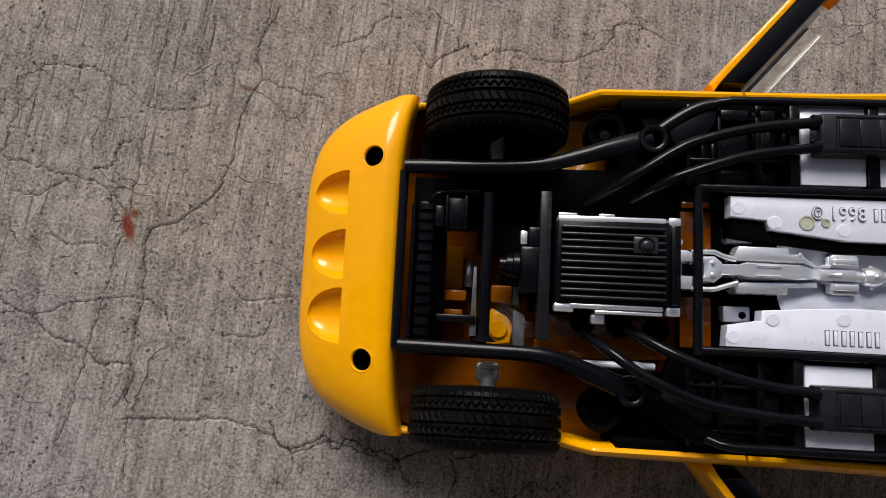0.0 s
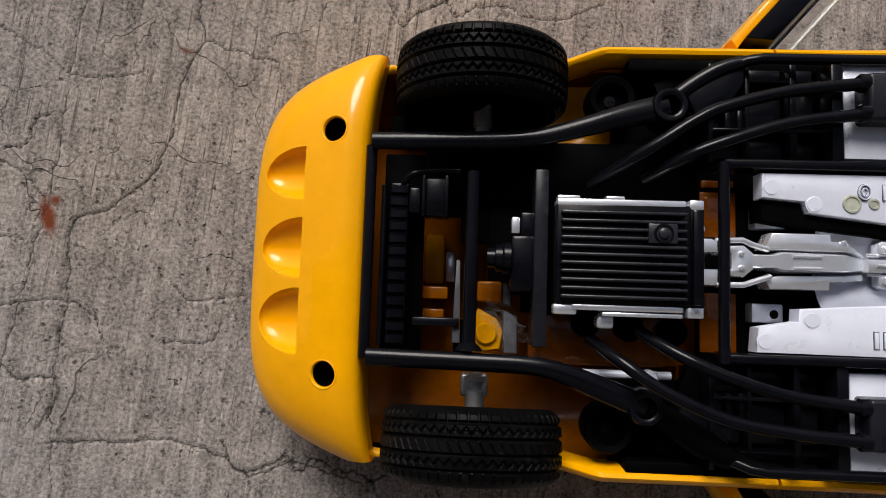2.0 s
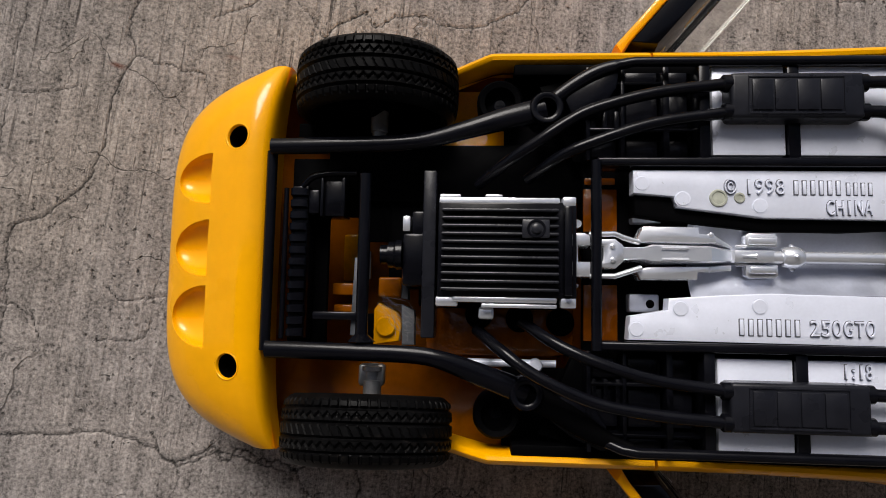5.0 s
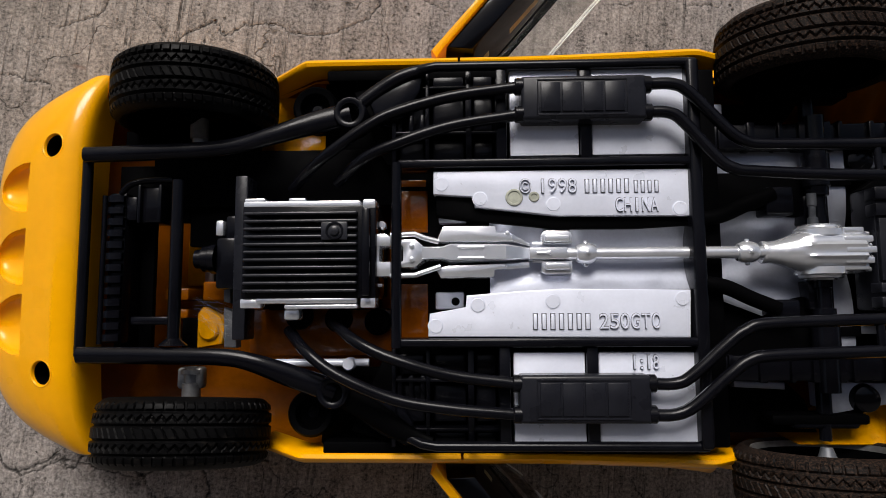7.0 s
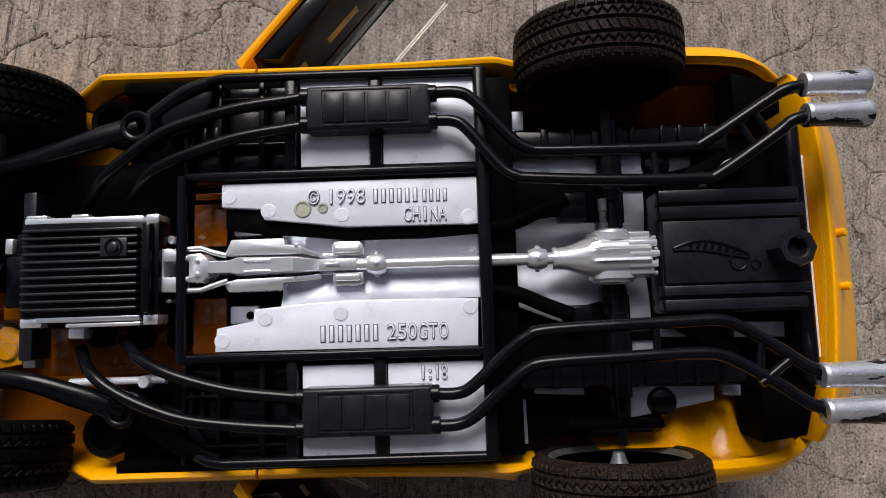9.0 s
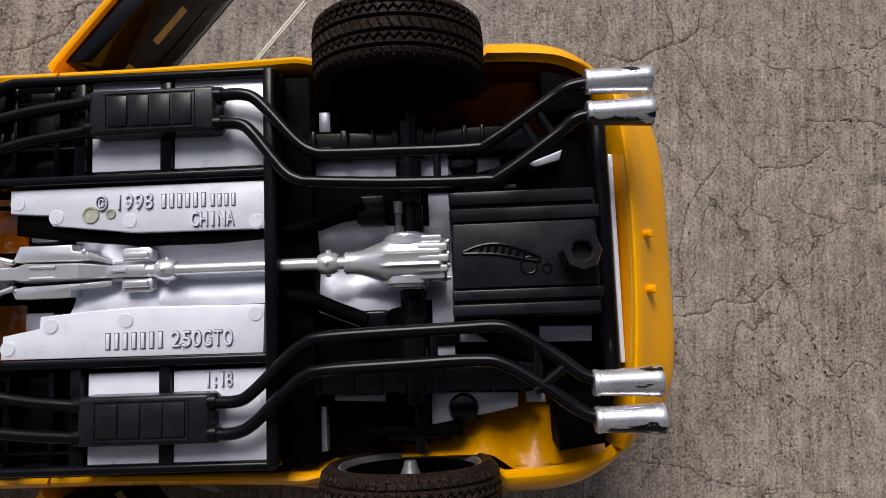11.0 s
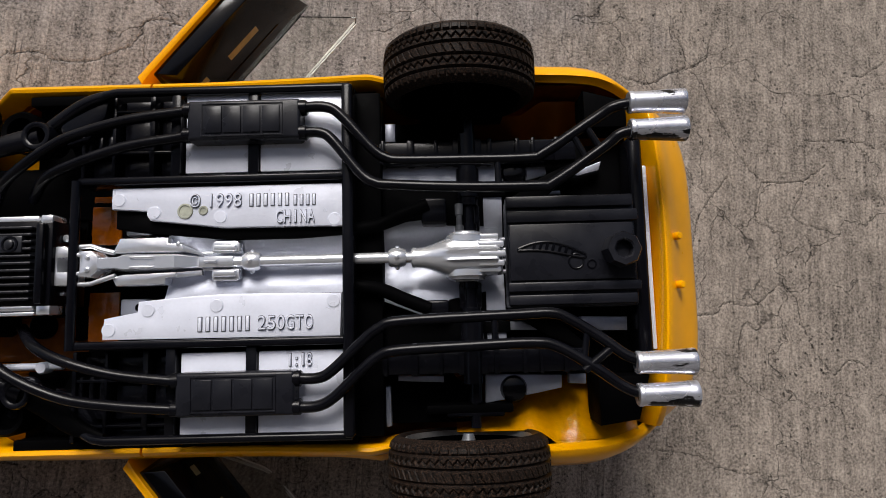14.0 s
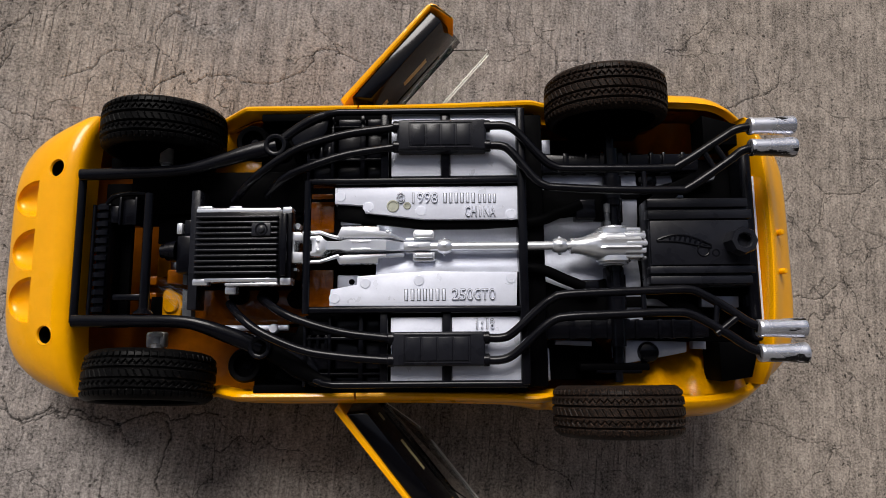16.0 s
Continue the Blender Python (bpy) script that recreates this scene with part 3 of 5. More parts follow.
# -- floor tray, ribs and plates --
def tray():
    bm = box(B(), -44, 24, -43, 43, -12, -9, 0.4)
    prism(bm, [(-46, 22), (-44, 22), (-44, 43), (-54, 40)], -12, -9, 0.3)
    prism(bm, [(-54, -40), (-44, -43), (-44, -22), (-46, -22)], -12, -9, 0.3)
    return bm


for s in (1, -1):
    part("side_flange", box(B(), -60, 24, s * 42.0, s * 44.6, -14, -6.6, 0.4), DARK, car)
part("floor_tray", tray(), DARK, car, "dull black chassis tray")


def rib(name, u0, u1, v0, v1, top):
    part(name, box(B(), u0, u1, v0, v1, -9.5, top, 0.25), BLACK, car)


for s in (1, -1):
    for u, hw in ((-43.6, 0.5), (-36.0, 0.45), (-26.5, 0.7)):
        rib("tray_rib", u - hw, u + hw, s * 21, s * 42.4, -2.8)
    for v in (28.0, 38.7):
        rib("tray_rib", -43.4, -20.2, s * v - 0.4, s * v + 0.4, -3.0)
    for u0, u1 in ((-42.6, -36.9), (-34.8, -27.6), (-25.4, -20.9)):
        for v0, v1 in ((22.4, 26.9), (29.2, 37.4), (39.6, 42.2)):
            part("tray_pad", box(B(), u0, u1, s * v0, s * v1, -9.5, -5.8, 0.4), BLACK, car)
    for k in range(3):
        part("tray_louvre", box(B(), -43.0 + 2.6 * k, -41.8 + 2.6 * k, s * 27.0, s * 32.5, -9.5, -3.6, 0.4), BLACK, car)

plate_a = prism(B(), [(-34.5, 18.3), (22.0, 18.3), (21.7, 7.8), (-7.1, 8.0), (-17, 9.2), (-25.2, 10.2), (-25.8, 12.5), (-34.5, 13.2)], -4, 0, 0.3)
plate_b = prism(B(), [(-35.8, -18.3), (-35.4, -13.3), (-27.5, -11.9), (-27.3, -9.4), (-16, -8.5), (-6.3, -8.0), (21.2, -8.4), (20.8, -18.6)], -4, 0, 0.3)
floor_a = part("floor_plate", plate_a, SILVER, car, "silver floor plate with raised lettering")
floor_b = part("floor_plate", plate_b, SILVER, car, "silver floor plate with raised lettering")


def tunnel():
    """The shallow trough along the drive shaft."""
    rows = []
    for i in range(30):
        u = -22 + 44.5 * i / 29
        a, b2 = 9.6 - 1.6 * step(-22, -5, u), -9.2 + 1.0 * step(-22, -5, u)
        rows.append([(u, a + (b2 - a) * k / 12, -1.8 - 3.6 * math.sin(math.pi * k / 12) ** 0.8) for k in range(13)])
    return grid_mesh(B(), rows)


part("tunnel_plate", tunnel(), ALLOY, car)
part("tunnel_bracket", box(B(), -33.6, -27, 7.4, 12.0, -9, -5.4, 0.5), ALLOY, car)
part("tunnel_bracket", box(B(), -34.4, -27.8, -12.5, -8.4, -9, -5.4, 0.5), ALLOY, car)
screw(-28.4, 9.4, -5.3, 1.0, car)
screw(-29.8, -10.6, -5.3, 1.0, car)
# dark strip in place of the shaded step beside the tunnel
part("tunnel_edge_shade", prism(B(), [(-34, 13), (-26.2, 12.4), (-25.4, 10.1), (-7, 7.9), (21.6, 7.7), (21.6, 5.9), (10, 5.3), (-7, 5.4), (-24, 7.2), (-34, 8.6)], -7, -1.4, 0.3), DARK, car)
for s in (1, -1):
    for u0, u1 in ((-17.2, -1.8), (1.2, 22.4)):
        part("side_plate", box(B(), u0, u1, s * 21.8, s * 41.5, -4.5, -1, 0.25), SILVER, car)
for (ru, rv), par in zip([(-32.7, 15.3), (-24.1, 12.0), (-8, 10.6), (19.6, 9.4), (-34.1, -16), (-24.9, -11.5), (-8.6, -10.8), (19.3, -10.3)], [floor_a] * 4 + [floor_b] * 4):
    part("rivet", lathe(B(), [(-0.2, 1.75), (0.05, 1.75), (0.05, 1.55), (0.22, 1.45), (0.24, 0)], (ru, rv, 0), (0, 0, 1), 28), SILVER, par)
OLIVE = material("dirty_olive_plug", (0.34, 0.35, 0.29), 0.7, 0, 900, 0.4, 0.2)
for hu, hv, hr in ((-16.6, 12.2, 1.45), (-12.2, 12.3, 0.7)):
    part("post_hole", lathe(B(), [(0, hr + 0.5), (0.3, hr + 0.35), (0.3, hr), (0.1, hr * 0.9), (0.1, 0)], (hu, hv, 0), (0, 0, 1), 20), OLIVE, floor_a, "dirty olive filled post hole")


def bar(name, pts, r, parent=car, mat=BLACK, curve=False, label="", squash=1.0):
    return part(name, tube(B(), pts, r, 16, curve, squash), mat, parent, label, 50)


bar("cross_member", [(-42.6, -20.6, 1.2), (-42.6, 20, 1.2)], 1.15)
part("cross_member", box(B(), 21.6, 24.4, -42, 43, -6, 2.0, 0.9, 3), BLACK, car)
for v in (19.9, -19.6):
    part("frame_rail", box(B(), -42.5, 23, v - 1.0, v + 1.0, -6, 1.5, 0.6, 3), BLACK, car)
for s, v1 in ((1, 42.4), (-1, 41.6)):
    bar("outer_rail", [(-45, s * (v1 - 3.2), -4.5), (-37, s * (v1 - 0.4), -0.4), (-34, s * v1, 0), (23.5, s * v1, 0)], 1.1)
    part("cross_brace", box(B(), -20.4, -18.0, s * 20, s * 42, -6, 0.4, 0.4), BLACK, car)
    part("cross_brace", box(B(), -1.6, 1.0, s * 20, s * 42, -6, 0.0, 0.4), BLACK, car)
def arm(name, pts, r0, r1, squash=1.0, mat=BLACK):
    """A round arm that thickens along its way."""
    line = smooth_line(pts)
    far = len(line) - 1
    return part(name, tube(B(), line, [r0 + (r1 - r0) * step(0.45, 1.0, i / far) for i in range(far + 1)], 20, False, squash), mat, car, "", 60)


arm("main_tube", [(-115.2, 23.7, -2), (-94, 23.9, -0.8), (-81, 24.6, -0.4), (-71, 27.0, 0), (-62, 29.8, -0.6), (-53.4, 32.0, -1.4)], 1.9, 2.9, 0.7)
arm("main_tube", [(-114.6, -22.1, -2), (-93, -22.3, -0.8), (-81, -22.6, -0.4), (-74.5, -23.8, -0.6), (-67, -26.6, -2), (-57, -30.5, -4.4)], 1.9, 2.7, 0.7)
arm("support_arm", [(-52.6, 33.6, -1.6), (-46.6, 38.0, -1.4), (-41, 41.0, -1.0), (-35, 42.4, -0.4)], 1.6, 1.2, 0.7)
# lower arm takes the duller black, standing in for the shade there
arm("support_arm", [(-57, -30.5, -4.6), (-49, -34.6, -3.6), (-42, -38.6, -2.2), (-35, -41.0, -0.8)], 2.6, 1.2, 0.6, DARK)
for s, bu, bv in ((1, -53.2, 31.8), (-1, -57, -30.5)):
    low = 0 if s > 0 else -3
    ring = lathe(B(), [(-7, 3.9), (0.6 + low, 3.8), (1.3 + low, 3.4), (1.4 + low, 2.7), (1.1 + low, 2.2), (-2.6 + low, 2.0)], (bu, bv, 0), (0, 0, 1), 32)
    boss = part("screw_boss", ring, BLACK, car)
    part("screw_well", lathe(B(), [(-2.6 + low, 2.1), (-2.5 + low, 0)], (bu, bv, 0), (0, 0, 1), 24), DARK, boss)
    line = [(-50, 36.4), (-45, 40), (-39, 42.6), (-36.5, 42.4), (-37.5, 37), (-41.5, 31), (-47, 29.6)]
    part("gusset", prism(B(), line if s > 0 else [(u - 2, -v) for u, v in reversed(line)], -7, -1.2 + low, 1.0), BLACK, car)
    well = lathe(B(), [(-14, 5.4), (-8.5, 5.4), (-7.6, 4.8), (-8, 3.6), (-11, 3.4), (-11, 0)], (-63.2, s * 36, 0), (0, 0, 1), 28)
    part("screw_well", well, DARK, car)
    screw(-63.2, s * 36, -10.8, 1.7, car, BLACK)

# -- nose: radiator, cross bars and bay panels --
bar("cross_tube", [(-93.4, -20, -2.8), (-93.4, 17.6, -2.8)], 1.4)
part("tube_foot", lathe(B(), [(0, 1.5), (1.2, 2.8), (1.6, 3.2), (1.6, 0)], (-93.4, -18.5, -2.8), (0, -1, 0), 18), BLACK, car)
bar("front_bar", [(-115.6, -22.5, -4), (-115.6, 23, -4)], 1.2)
bar("front_bar", [(-112.9, -20, -7), (-112.9, 15.0, -7)], 0.6)


def radiator():
    """A stack of stepped fins, one continuous casting."""
    line = []
    for i in range(13):
        v = -19.6 + i * 2.7
        line += [(v, -6.6), (v + 0.35, -5.0), (v + 1.9, -5.0), (v + 2.2, -6.6)]
    rows = [[(u, v, w + (-0.5 if u in (-111.4, -107.6) else 0)) for v, w in line] for u in (-111.4, -110.8, -108.2, -107.6)]
    bm = grid_mesh(B(), rows)
    box(bm, -111.4, -107.6, -19.8, 15.5, -14, -6.7, 0.2)
    return bm


part("radiator", radiator(), BLACK, car, "black finned radiator")
part("horn_box", box(B(), -104.2, -98.9, 8.4, 17.0, -13, -7, 0.6), BLACK, car)
part("horn_fin", box(B(), -99.6, -98.7, 8.2, 17.4, -12, -5.6, 0.35), BLACK, car)
part("horn_fin", box(B(), -104.6, -103.8, 8.2, 17.4, -12, -5.8, 0.35), BLACK, car)
part("relay_box", box(B(), -107.5, -104.9, 8.9, 14.6, -12, -6.4, 0.5), BLACK, car)
bar("hose", [(-109, 15.4, -7), (-106.6, 17.6, -6.5), (-102, 18.6, -7), (-96, 18.4, -6)], 0.8, curve=True)
part("steering_bracket", box(B(), -106, -95.5, -15.6, -13.6, -11, -7.4, 0.5), BLACK, car)
# bright plate put where the inside of the hood shows a reflected highlight
part("hood_reflection", box(B(), -99.9, -97.3, -5.0, 3.0, -38, -34.5, 0.5), BRIGHT, car, "bright plate in place of a reflection on the hood")
part("tie_plate", prism(B(), [(-97.2, -19), (-95.4, -19), (-95.8, -1), (-96.6, -1)], -11, -8.6, 0.2), GREYED, car)
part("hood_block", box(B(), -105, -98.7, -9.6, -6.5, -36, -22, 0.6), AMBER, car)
# near-black chassis plates, some added only to darken the bay where shade falls
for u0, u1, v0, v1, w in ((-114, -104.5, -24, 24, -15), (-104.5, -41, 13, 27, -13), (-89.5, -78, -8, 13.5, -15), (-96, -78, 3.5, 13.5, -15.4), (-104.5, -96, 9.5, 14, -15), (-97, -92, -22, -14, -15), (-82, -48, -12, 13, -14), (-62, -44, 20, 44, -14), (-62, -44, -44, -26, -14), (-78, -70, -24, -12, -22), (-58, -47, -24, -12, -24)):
    part("bay_fill_panel", box(B(), u0, u1, v0, v1, w - 2, w, 0.4), DARK, car)
part("steering_knuckle", box(B(), -95, -89, -30.5, -25.5, -12, -8.6, 0.8, 3), STEEL, car, "dull steel steering knuckle")

# -- engine --
engine = part("oil_pan", box(B(), -76.4, -46.9, -10, 10.6, -12, 2.6, 0.5), BLACK, car, "black ribbed engine sump")
for i in range(11):
    v = -8.6 + i * 1.68
    part("sump_rib", box(B(), -75.6, -50.8, v, v + 0.72, 1.4, 4.4, 0.3, 3), RIBBED, engine)
part("sump_rim", box(B(), -49.8, -48.0, -9.4, 9.6, 2.2, 4.6, 0.5), BLACK, engine)
part("plug_base", box(B(), -58.6, -52.8, 2.6, 6.6, 3.0, 4.7, 0.3), RIBBED, engine)
part("plug_ring", lathe(B(), [(0, 2.0), (0.35, 1.9), (0.35, 1.5), (-0.2, 1.45)], (-55.6, 4.6, 4.6), (0, 0, 1), 24), BLACK, engine)
part("drain_plug", lathe(B(), [(0, 1.05), (0.8, 1.0), (0.95, 0.7), (0.95, 0)], (-55.6, 4.6, 4.4), (0, 0, 1), 20), RIBBED, engine)
part("sump_flange", box(B(), -76.3, -50.4, 9.8, 11.6, -3, 2.5, 0.4), BRIGHT, engine, "bright silver engine flange")
part("sump_flange", box(B(), -49.9, -47.0, 9.7, 11.8, -3, 2.7, 0.4), BRIGHT, engine)
part("flange_lug", box(B(), -76.2, -71.6, 11.4, 12.3, -1, 2.1, 0.3), BRIGHT, engine)
part("flange_lug", box(B(), -66.4, -62.6, 11.4, 12.3, -1, 2.1, 0.3), BRIGHT, engine)
part("sump_flange", box(B(), -73.2, -51.0, -11.0, -9.6, -3, 2.5, 0.4), BRIGHT, engine, "bright silver engine flange")
part("sump_flange", box(B(), -67.0, -51.0, -12.1, -11.15, -3, 2.0, 0.3), BRIGHT, engine)
part("sump_flange", box(B(), -50.3, -47.0, -12.0, -9.5, -3, 2.4, 0.4), BRIGHT, engine)
part("flange_lug", box(B(), -76.8, -72.0, -12.0, -9.8, -1, 2.2, 0.5), BRIGHT, engine)
part("oil_filter", box(B(), -67.6, -64.2, -14.6, -12.0, -4, 0.2, 0.6, 3), BRIGHT, car, "small silver filter cap")
part("engine_mount", box(B(), -80.3, -77.3, -19.0, 18.6, -10, -3.0, 0.4), MOULD, car)
part("crank_case", box(B(), -85, -79.5, -7.5, 4.5, -13, -4.5, 0.8), BLACK, car)
part("crank_pulley", lathe(B(), [(0, 3.4), (1.4, 3.4), (1.8, 3.0), (3.2, 3.0), (3.4, 2.2), (5.0, 2.2), (5.0, 0)], (-85, -0.4, -6), (-1, 0, 0), 24), BLACK, car)
part("pump_block", box(B(), -85.0, -83.2, 4.8, 8.4, -8, -4.2, 0.4), BRIGHT, car, "small silver pump block")
part("pump_body", box(B(), -83, -79.6, 2.5, 9.6, -11, -5, 0.6), BLACK, car)
part("engine_block", box(B(), -76, -48, -9, 9.5, -28, -11, 0.8), DARK, car)
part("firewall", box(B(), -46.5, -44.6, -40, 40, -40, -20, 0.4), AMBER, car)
part("side_silver_rod", tube(B(), [(-72, -24.5, -9), (-50, -24.5, -9)], 0.9, 10, False), SILVER, car)
part("rod_knob", lathe(B(), [(-3, 1.5), (0, 1.5), (0.4, 1.2), (0.4, 0)], (-54.5, -24.8, -7.5), (0, 0, 1), 18), SILVER, car)

# -- gearbox and drive line --
MID = 0.1
def along(name, outline, w0, w1, mat=BRIGHT, label=""):
    return part(name, prism(B(), outline, w0, w1, 0.4), mat, car, label)


along("bell_housing", [(-48.2, 4.3), (-45.0, 4.3), (-43.8, 3.6), (-43.8, 1.5), (-46.4, 1.5), (-46.4, -1.9), (-43.8, -1.9), (-43.8, -5.2), (-48.2, -5.2)], -6, 1.2, label="bright silver bell housing")
along("bell_flange", [(-49.8, 4.3), (-49.1, 4.3), (-49.1, -4.9), (-49.8, -4.9)], -6, 1.0)
part("bell_stud", lathe(B(), [(-3, 0.9), (0, 0.9), (0.3, 0.6), (0.3, 0)], (-46.2, 6.6, -1.5), (0, 0, 1), 14), BRIGHT, car)
part("bell_stud", box(B(), -47.8, -46.0, -7.4, -6.6, -4, -1.2, 0.2), BRIGHT, car)
for pts in ([(-44.0, 4.0, 0.4), (-38.6, 4.2, 0.4), (-36.4, 3.3, 0.2), (-33.4, 2.5, 0)], [(-44.0, -5.0, 0.4), (-38.6, -4.9, 0.4), (-36.0, -4.0, 0.2), (-33.0, -3.0, 0)]):
    part("gearbox_arm", tube(B(), pts, 0.62, 12, False, 1.2), BRIGHT, car, "", 50)
gearbox = along("gearbox_front", [(-42.8, 2.9), (-38.6, 3.1), (-36.8, 1.6), (-36.8, -1.7), (-38.6, -3.3), (-42.8, -3.1), (-42.8, -1.7), (-41.2, -1.7), (-41.2, 1.4), (-42.8, 1.4)], -5, 1.2, label="bright silver gearbox yoke plate")
for du, dv in ((-39.2, 1.4), (-39.2, -1.5), (-41.9, 2.1), (-41.9, -2.4)):
    part("bolt", lathe(B(), [(0, 0.6), (0.4, 0.55), (0.6, 0)], (du, dv, 1.2), (0, 0, 1), 14), BRIGHT, gearbox)


def gearbox_case():
    """The long casting: a flat top that falls away to the tail housing."""
    plan = [(-37.0, 1.3, 1.1), (-32.6, 1.3, 1.1), (-30.8, 1.9, 1.1), (-18.6, 1.7, 1.0), (-13.4, 1.25, -2.0)]
    rows = []
    for u, half, top in plan:
        rows.append([(u, MID - 0.1 + half * k, w) for k, w in ((1.12, -6), (1.08, top - 0.9), (1.0, top - 0.25), (0.85, top), (-0.85, top), (-1.0, top - 0.25), (-1.08, top - 0.9), (-1.12, -6))])
    return grid_mesh(B(), rows)


body = part("gearbox_body", gearbox_case(), BRIGHT, car, "bright silver gearbox casting", 25)
for dv in (1.15, -1.25):
    part("gearbox_rib", tube(B(), [(-29.0, dv, 1.2), (-23.4, dv, 1.2)], 0.36, 10, False), BRIGHT, body)
along("gearbox_flange", [(-34.0, 2.6), (-32.4, 6.0), (-20.8, 6.0), (-20.6, 4.6), (-17.4, 4.4), (-17.0, 2.6), (-20.0, 2.4)], -5, -0.2)
along("gearbox_flange", [(-34.2, -3.4), (-33.0, -5.5), (-21.2, -5.4), (-21.0, -3.8), (-18.6, -3.6), (-18.6, -2.4), (-31.0, -2.7)], -5, -0.2)
for pts in ([(-17.4, 4.3), (-13.0, 2.2), (-13.0, 1.5), (-17.4, 2.7)], [(-18.6, -2.5), (-13.2, -1.9), (-13.2, -3.2), (-18.6, -3.7)]):
    bm = prism(B(), pts, -5, -0.4, 0.2)
    for q in bm.verts:
        if q.co.z > -2 and q.co.x > -14:
            q.co.z -= 2.2
    part("gearbox_web", bm, BRIGHT, car)
part("flange_stud", lathe(B(), [(-2, 0.55), (0.3, 0.5), (0.5, 0)], (-18.2, 4.3, -0.3), (0, 0, 1), 12), BRIGHT, car)
housing = along("tail_housing", [(-13.4, 1.15), (-5.0, 1.2), (-5.0, -1.5), (-13.4, -1.5)], -5, -0.4, label="bright silver gearbox tail")
part("selector", tube(B(), [(-11.8, MID - 0.2, -0.3), (-9.2, MID - 0.2, -0.3), (-8.8, MID - 0.2, -0.3)], [0.36, 0.36, 0.62], 12, False), BRIGHT, housing)
for s in (1, -1):
    outer = along("tail_lug", [(-10.6, MID + s * 1.9), (-10.6, MID + s * 4.3), (-9.8, MID + s * 4.9), (-4.6, MID + s * 4.9), (-3.8, MID + s * 4.2), (-3.8, MID + s * 1.9)][::s], -4, -1.6)
    part("lug_cap", box(B(), -10.0, -4.4, MID + s * 2.3, MID + s * 3.9, -2, -0.7, 0.4, 3), BRIGHT, outer)
    part("lug_pin", tube(B(), [(-12.6, MID + s * 2.0, -2.0), (-10.4, MID + s * 2.0, -2.0)], 0.4, 8, False), BRIGHT, outer)
bar("drive_shaft", [(-5.2, -0.2, -2.2), (38.8, -0.2, -2.2)], 1.4, mat=BRIGHT, label="bright silver drive shaft")
for ju in (-0.8, 34.5):
    joint = part("universal_joint", lathe(B(), [(-2.2, 1.5), (-2.1, 1.9), (-1.6, 2.2), (-0.6, 2.45), (0.6, 2.45), (1.6, 2.2), (2.1, 1.9), (2.2, 1.5)], (ju, -0.2, -2.2), (1, 0, 0), 28), BRIGHT, car)
    for k in range(4):
        a = k * math.pi / 2
        part("joint_pin", lathe(B(), [(2.0, 0.6), (2.75, 0.55), (2.95, 0.3), (3.0, 0)], (ju, -0.2, -2.2), (0, math.sin(a), math.cos(a)), 12), BRIGHT, joint)


def diff_case():
    """A cone that swells into a domed casing with three long ridges."""
    rows = []
    for i in range(61):
        u = 38.4 + 21.6 * i / 60
        t = step(38.4, 48.5, u)
        half = 2.4 + 2.5 * t ** 1.3
        round_end = 1 - 0.55 * step(58.6, 60.0, u)
        row = []
        for k in range(49):
            a = math.pi * (k / 48) * 1.3 - 0.15 * math.pi
            v, w = half * math.cos(a), half * 0.98 * math.sin(a)
            for c in (3.3, 1.15, -1.25):
                line = c * (0.55 + 0.45 * t)
                if math.sin(a) > 0:
                    w += 0.5 * step(44.5, 48.5, u) * math.exp(-((v - line) / 0.32) ** 2)
            row.append((u, -0.2 + v * (0.9 + 0.1 * round_end), -3.6 + w * round_end))
        rows.append(row)
    bm = grid_mesh(B(), rows)
    bm.faces.new([bm.verts.new(p) for p in rows[-1]])
    bm.faces.new([bm.verts.new(p) for p in rows[0]])
    return bm


diff = part("differential", diff_case(), BRIGHT, car, "bright silver ribbed differential", 50)
part("diff_collar", lathe(B(), [(37.9, 1.5), (37.9, 2.3), (38.2, 2.55), (38.8, 2.55)], (0, -0.2, -3.4), (1, 0, 0), 28), BRIGHT, diff)
for dv, u0, u1 in ((4.3, 53.2, 59.2), (-3.7, 53.6, 59.6), (2.3, 54.0, 60.3), (-0.1, 54.0, 60.6), (-2.3, 54.0, 60.3)):
    part("diff_block", box(B(), u0, u1, dv - 0.75, dv + 0.75, -4, 1.25 - 0.1 * dv * dv, 0.35, 3), BRIGHT, diff)
for dv, dw in ((3.6, -2.0), (1.0, -1.2), (-1.6, -1.2), (-4.2, -2.0)):
    part("cover_bolt", lathe(B(), [(0, 0.6), (0.7, 0.55), (0.9, 0)], (60.0, dv, dw), (1, 0, 0), 12), BRIGHT, diff)
